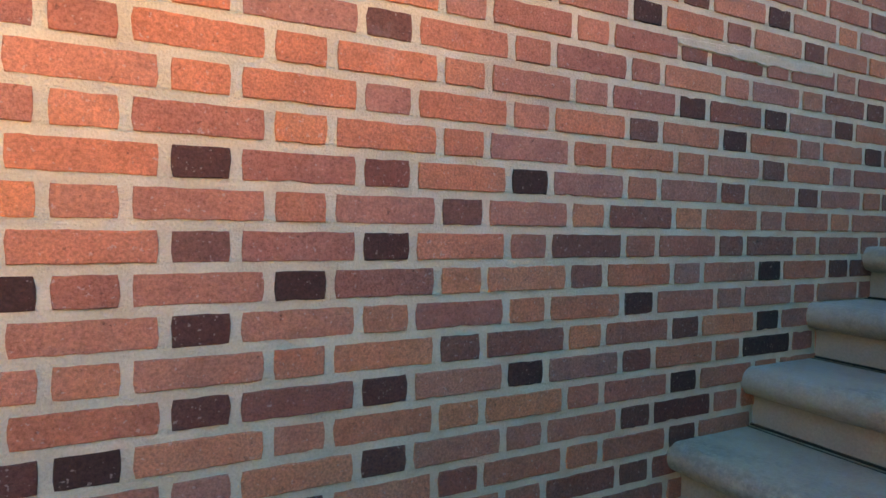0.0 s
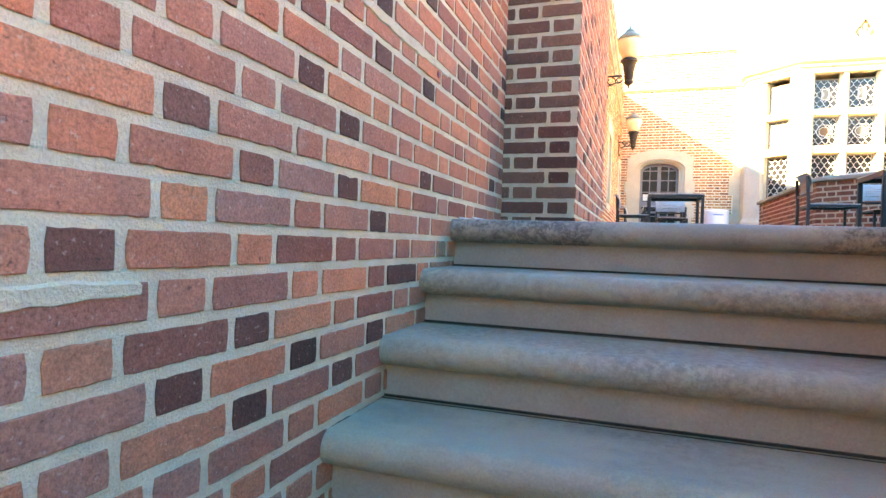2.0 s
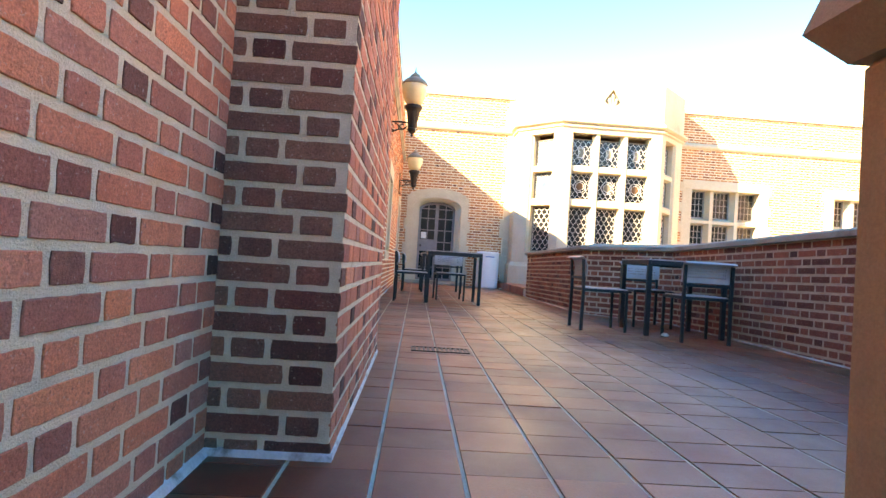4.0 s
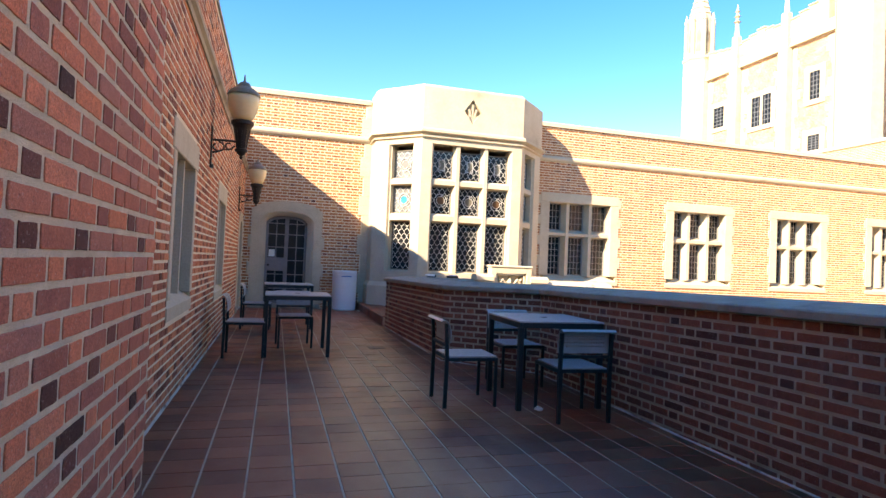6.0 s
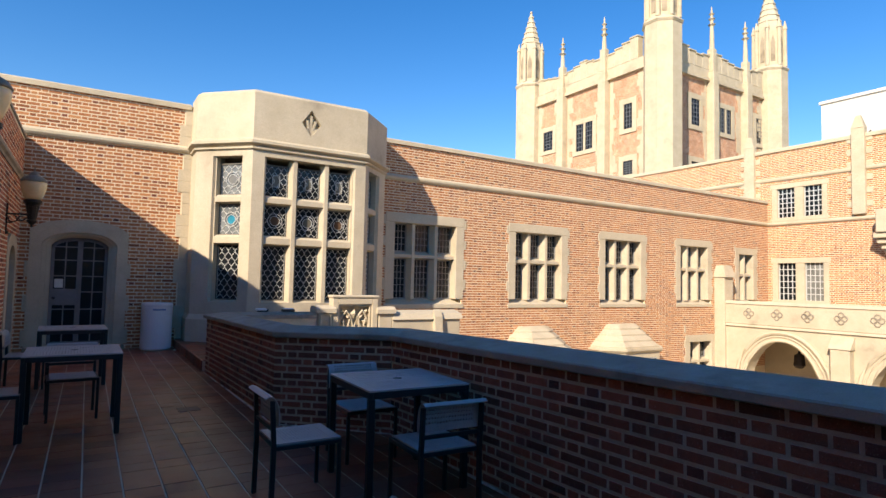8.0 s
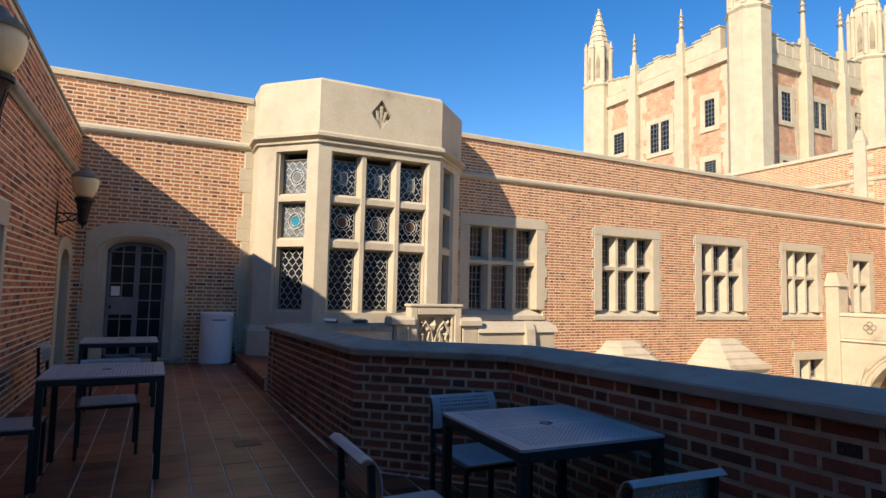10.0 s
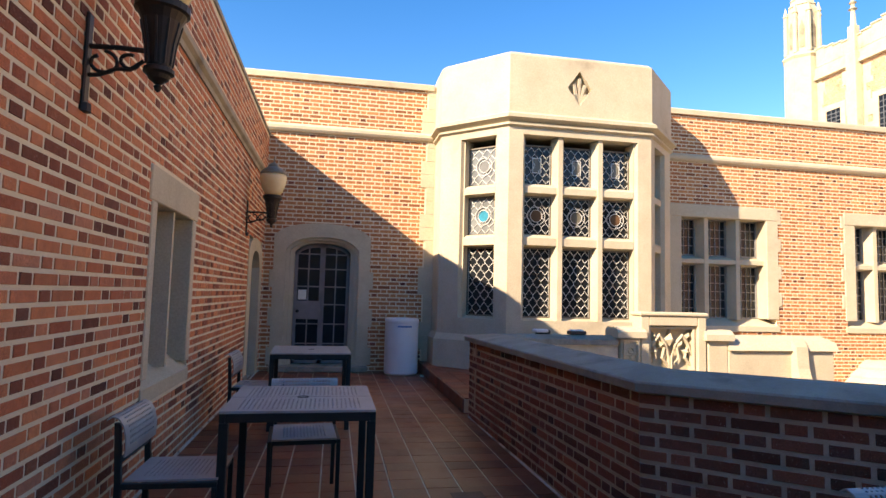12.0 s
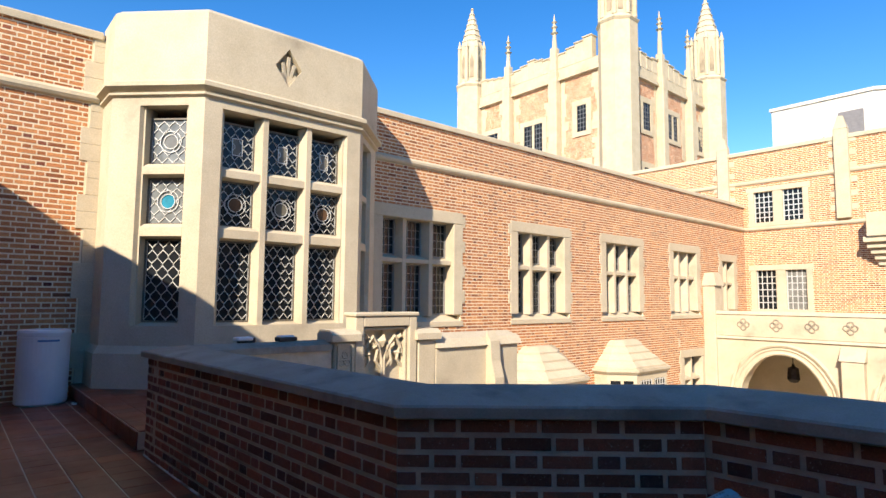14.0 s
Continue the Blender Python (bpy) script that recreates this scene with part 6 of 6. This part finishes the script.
# white litter bin by the door
bn = thing("litter_bin", "white cylindrical litter bin standing beside the door", "bin", pose(17.04, -1.40, 0))
part("body", Shape().lathe([(0.26, 0.0), (0.27, 0.01), (0.285, 0.03), (0.285, 0.84), (0.28, 0.85)], seg=36), M_WHITE, bn, smooth=False)
part("lid", Shape().lathe([(0.278, 0.85), (0.29, 0.855), (0.292, 0.9), (0.28, 0.928), (0.25, 0.935), (0.2, 0.935), (0.19, 0.9)], seg=36), M_WHITE, bn)
f = Shape()
for k in range(7):
    a = math.pi + (-0.36 + 0.12 * k)
    b2 = a + 0.12
    f.add([(0.288 * math.cos(a), 0.288 * math.sin(a), 0.79), (0.288 * math.cos(b2), 0.288 * math.sin(b2), 0.79), (0.288 * math.cos(b2), 0.288 * math.sin(b2), 0.815), (0.288 * math.cos(a), 0.288 * math.sin(a), 0.815)], [(0, 1, 2, 3)])
part("blue_mark", f, M_BLUE, bn, "thin blue printed mark")


# wall lanterns
def build_lantern(m):
    """Local +x along the wall, -y out of it; origin on the wall at the bracket's foot."""
    l = thing("wall_lantern", "bronze wall lantern with amber acorn globe on a scrolled bracket", "wall lamp", m, "terrace wall lanterns")
    f = Shape()
    f.soft_box(-0.028, 0.028, -0.02, 0.0, 0.0, 0.46, 0.006)
    f.lathe([(0.034, -0.02), (0.03, 0.02), (0.012, 0.03)], 0, -0.012, 8)
    part("wall_plate", f, M_IRON, l)
    f = Shape()
    f.tube([(0, -0.015, 0.30), (0, -0.15, 0.305), (0, -0.30, 0.30)], 0.013, 8)
    for cy, cz, r, a0, a1 in ((-0.085, 0.225, 0.058, 90, 420), (-0.2, 0.245, 0.042, 200, 470)):
        f.tube([(0, cy + r * (1 - 0.0012 * k * 0.6) * math.cos(radians(a0 + (a1 - a0) * k / 16)), cz + r * (1 - 0.02 * k) * math.sin(radians(a0 + (a1 - a0) * k / 16))) for k in range(17)], 0.009, 6)
    f.tube([(0, -0.02, 0.16), (0, -0.07, 0.165), (0, -0.14, 0.2), (0, -0.2, 0.2), (0, -0.26, 0.25)], 0.01, 6)
    part("bracket", f, M_IRON, l, "scrolled iron bracket")
    cy = -0.33
    part("stem", Shape().lathe([(0.0, 0.10), (0.012, 0.11), (0.02, 0.13), (0.012, 0.14), (0.045, 0.165), (0.055, 0.185), (0.07, 0.195), (0.07, 0.215), (0.055, 0.225), (0.068, 0.34), (0.092, 0.45), (0.112, 0.49), (0.126, 0.5), (0.126, 0.535), (0.095, 0.55)], 0, cy, 20), M_IRON, l, smooth=False)
    for k in range(10):
        a = 2 * math.pi * k / 10
        f = Shape().tube([((r + 0.002) * math.cos(a), cy + (r + 0.002) * math.sin(a), z) for r, z in ((0.056, 0.235), (0.067, 0.34), (0.09, 0.445))], 0.006, 5)
        part("flute", f, M_IRON, l)
    part("globe", Shape().lathe([(0.095, 0.545), (0.125, 0.595), (0.155, 0.665), (0.172, 0.735), (0.178, 0.79), (0.172, 0.83)], 0, cy, 24), M_GLOBE, l, "amber frosted glass globe", smooth=True)
    part("cap", Shape().lathe([(0.18, 0.825), (0.186, 0.835), (0.18, 0.85), (0.155, 0.885), (0.115, 0.915), (0.085, 0.93), (0.07, 0.96), (0.05, 0.985), (0.02, 0.995), (0.012, 1.015), (0.006, 1.08)], 0, cy, 24), M_CAP, l, smooth=False)
    return l


lamp = build_lantern(M_TERR @ Matrix.Translation((10.16 - WALL_X0, 0, 2.19)))
copy_thing(lamp, M_TERR @ Matrix.Translation((15.3 - WALL_X0, 0, 2.09)))

# small things on the terrace
dr = thing("floor_drain", "dark cast iron slot drain set in the tiles", "drain", pose(5.95, 0.25, 0))
f = Shape()
f.box(-0.09, -0.08, -0.19, 0.19, 0.0, 0.006); f.box(0.08, 0.09, -0.19, 0.19, 0.0, 0.006)
f.box(-0.08, 0.08, -0.19, -0.18, 0.0, 0.006); f.box(-0.08, 0.08, 0.18, 0.19, 0.0, 0.006)
part("rim", f, M_IRON, dr)
for k in range(12):
    part("bar", Shape().box(-0.08, 0.08, -0.17 + k * 0.03, -0.155 + k * 0.03, 0.001, 0.005), M_IRON, dr)
hz = thing("floor_hatch", "brown metal access plate in the tile floor", "hatch", pose(11.1, -1.2, 0, 0, 0, 2))
part("plate", Shape().soft_box(-0.11, 0.11, -0.11, 0.11, 0.0, 0.004, 0.001), M_HATCH, hz)
for y, mt, lab in ((-2.55, M_WHITE, "small pale floodlight on the parapet coping"), (-2.98, M_WHITE, "small black floodlight with pale hood on the parapet coping")):
    fl = thing("floodlight", lab, "floodlight", pose(13.46, y, top_z(13.5) + 0.097, 0, 0, 5), "parapet floodlights")
    part("hood", Shape().soft_box(-0.05, 0.05, -0.08, 0.08, 0.025, 0.06, 0.01), mt, fl)
    part("body", Shape().soft_box(-0.06, 0.045, -0.1, 0.1, 0.005, 0.045, 0.008) if y < -2.8 else Shape().soft_box(-0.04, 0.06, -0.11, 0.0, 0.005, 0.05, 0.008), M_PLANT, fl)
    part("foot", Shape().soft_box(-0.03, 0.03, -0.05, 0.05, -0.01, 0.03, 0.004), M_IRON, fl)
lt = thing("crumpled_paper", "small crumpled white paper under the table", "litter", pose(7.6, -1.98, 0))
bm = bmesh.new()
bmesh.ops.create_icosphere(bm, subdivisions=2, radius=0.045)
for v in bm.verts:
    v.co *= 0.75 + 0.5 * noise.noise(v.co * 40)
    v.co.z = v.co.z * 0.5 + 0.022
f = Shape().add([v.co.copy() for v in bm.verts], [[q.index for q in face.verts] for face in bm.faces])
bm.free()
part("paper", f, M_PAPER, lt)
scrap = copy_thing(lt, pose(16.62, -1.70, 0, 0, 0, 70))
tagged(scrap, "small crumpled white paper beside the litter bin", "litter")


def smear(x0, x1, z, h, seed):
    """Ragged skin of mortar over a bed joint."""
    g = random.Random(seed)
    n = 26
    s = Shape()
    top = [z + h * (0.35 + 0.65 * math.sin(math.pi * (i + 0.5) / (n + 1)) ** 0.5) * g.uniform(0.65, 1.0) for i in range(n + 1)]
    low = [z - h * (0.35 + 0.65 * math.sin(math.pi * (i + 0.5) / (n + 1)) ** 0.5) * g.uniform(0.5, 1.0) for i in range(n + 1)]
    for i in range(n):
        a, c = x0 + (x1 - x0) * i / n, x0 + (x1 - x0) * (i + 1) / n
        s.add([(a, STAIR_Y - 0.0062, low[i]), (c, STAIR_Y - 0.0062, low[i + 1]), (c, STAIR_Y - 0.0068, top[i + 1]), (a, STAIR_Y - 0.0068, top[i]),
               (a, STAIR_Y, low[i] - 0.004), (c, STAIR_Y, low[i + 1] - 0.004), (c, STAIR_Y, top[i + 1] + 0.004), (a, STAIR_Y, top[i] + 0.004)],
              [(0, 1, 2, 3), (4, 5, 1, 0), (3, 2, 6, 7)])
    structure("mortar_smear", s, M_MORTAR, "pale mortar smeared over the brick joint", "mortar")


smear(1.05, 1.7, -0.16, 0.015, 1)
smear(2.25, 2.95, 0.482, 0.016, 2)
pl = thing("wall_plug", "small red plug in a brick of the stair wall", "plug", pose(2.85, STAIR_Y - 0.0045, 0.455))
part("head", Shape().lathe([(0.011, 0.0), (0.012, 0.002), (0.008, 0.004), (0.003, 0.004)], seg=10).moved(Matrix.Rotation(math.pi / 2, 4, "X")), M_RED, pl)

s = Shape()
s.box(TOP_NOSE + 0.02, TOP_NOSE + 0.05, -0.362, -0.345, -0.17, -0.1)
for k in range(4):
    nx, nz = TOP_NOSE - k * TREAD, -k * RISE
    s.box(nx - 0.0, nx + TREAD + 0.05 if k else nx + 0.2, -0.36, -0.346, nz - 0.001, nz + 0.012) if k else None
    s.box(nx + 0.035, nx + 0.056, -0.36, -0.346, nz - RISE + 0.0, nz - 0.1)
structure("stair_sealant", s, M_STONE, "pale sealant bead between steps and cheek wall", "trim")
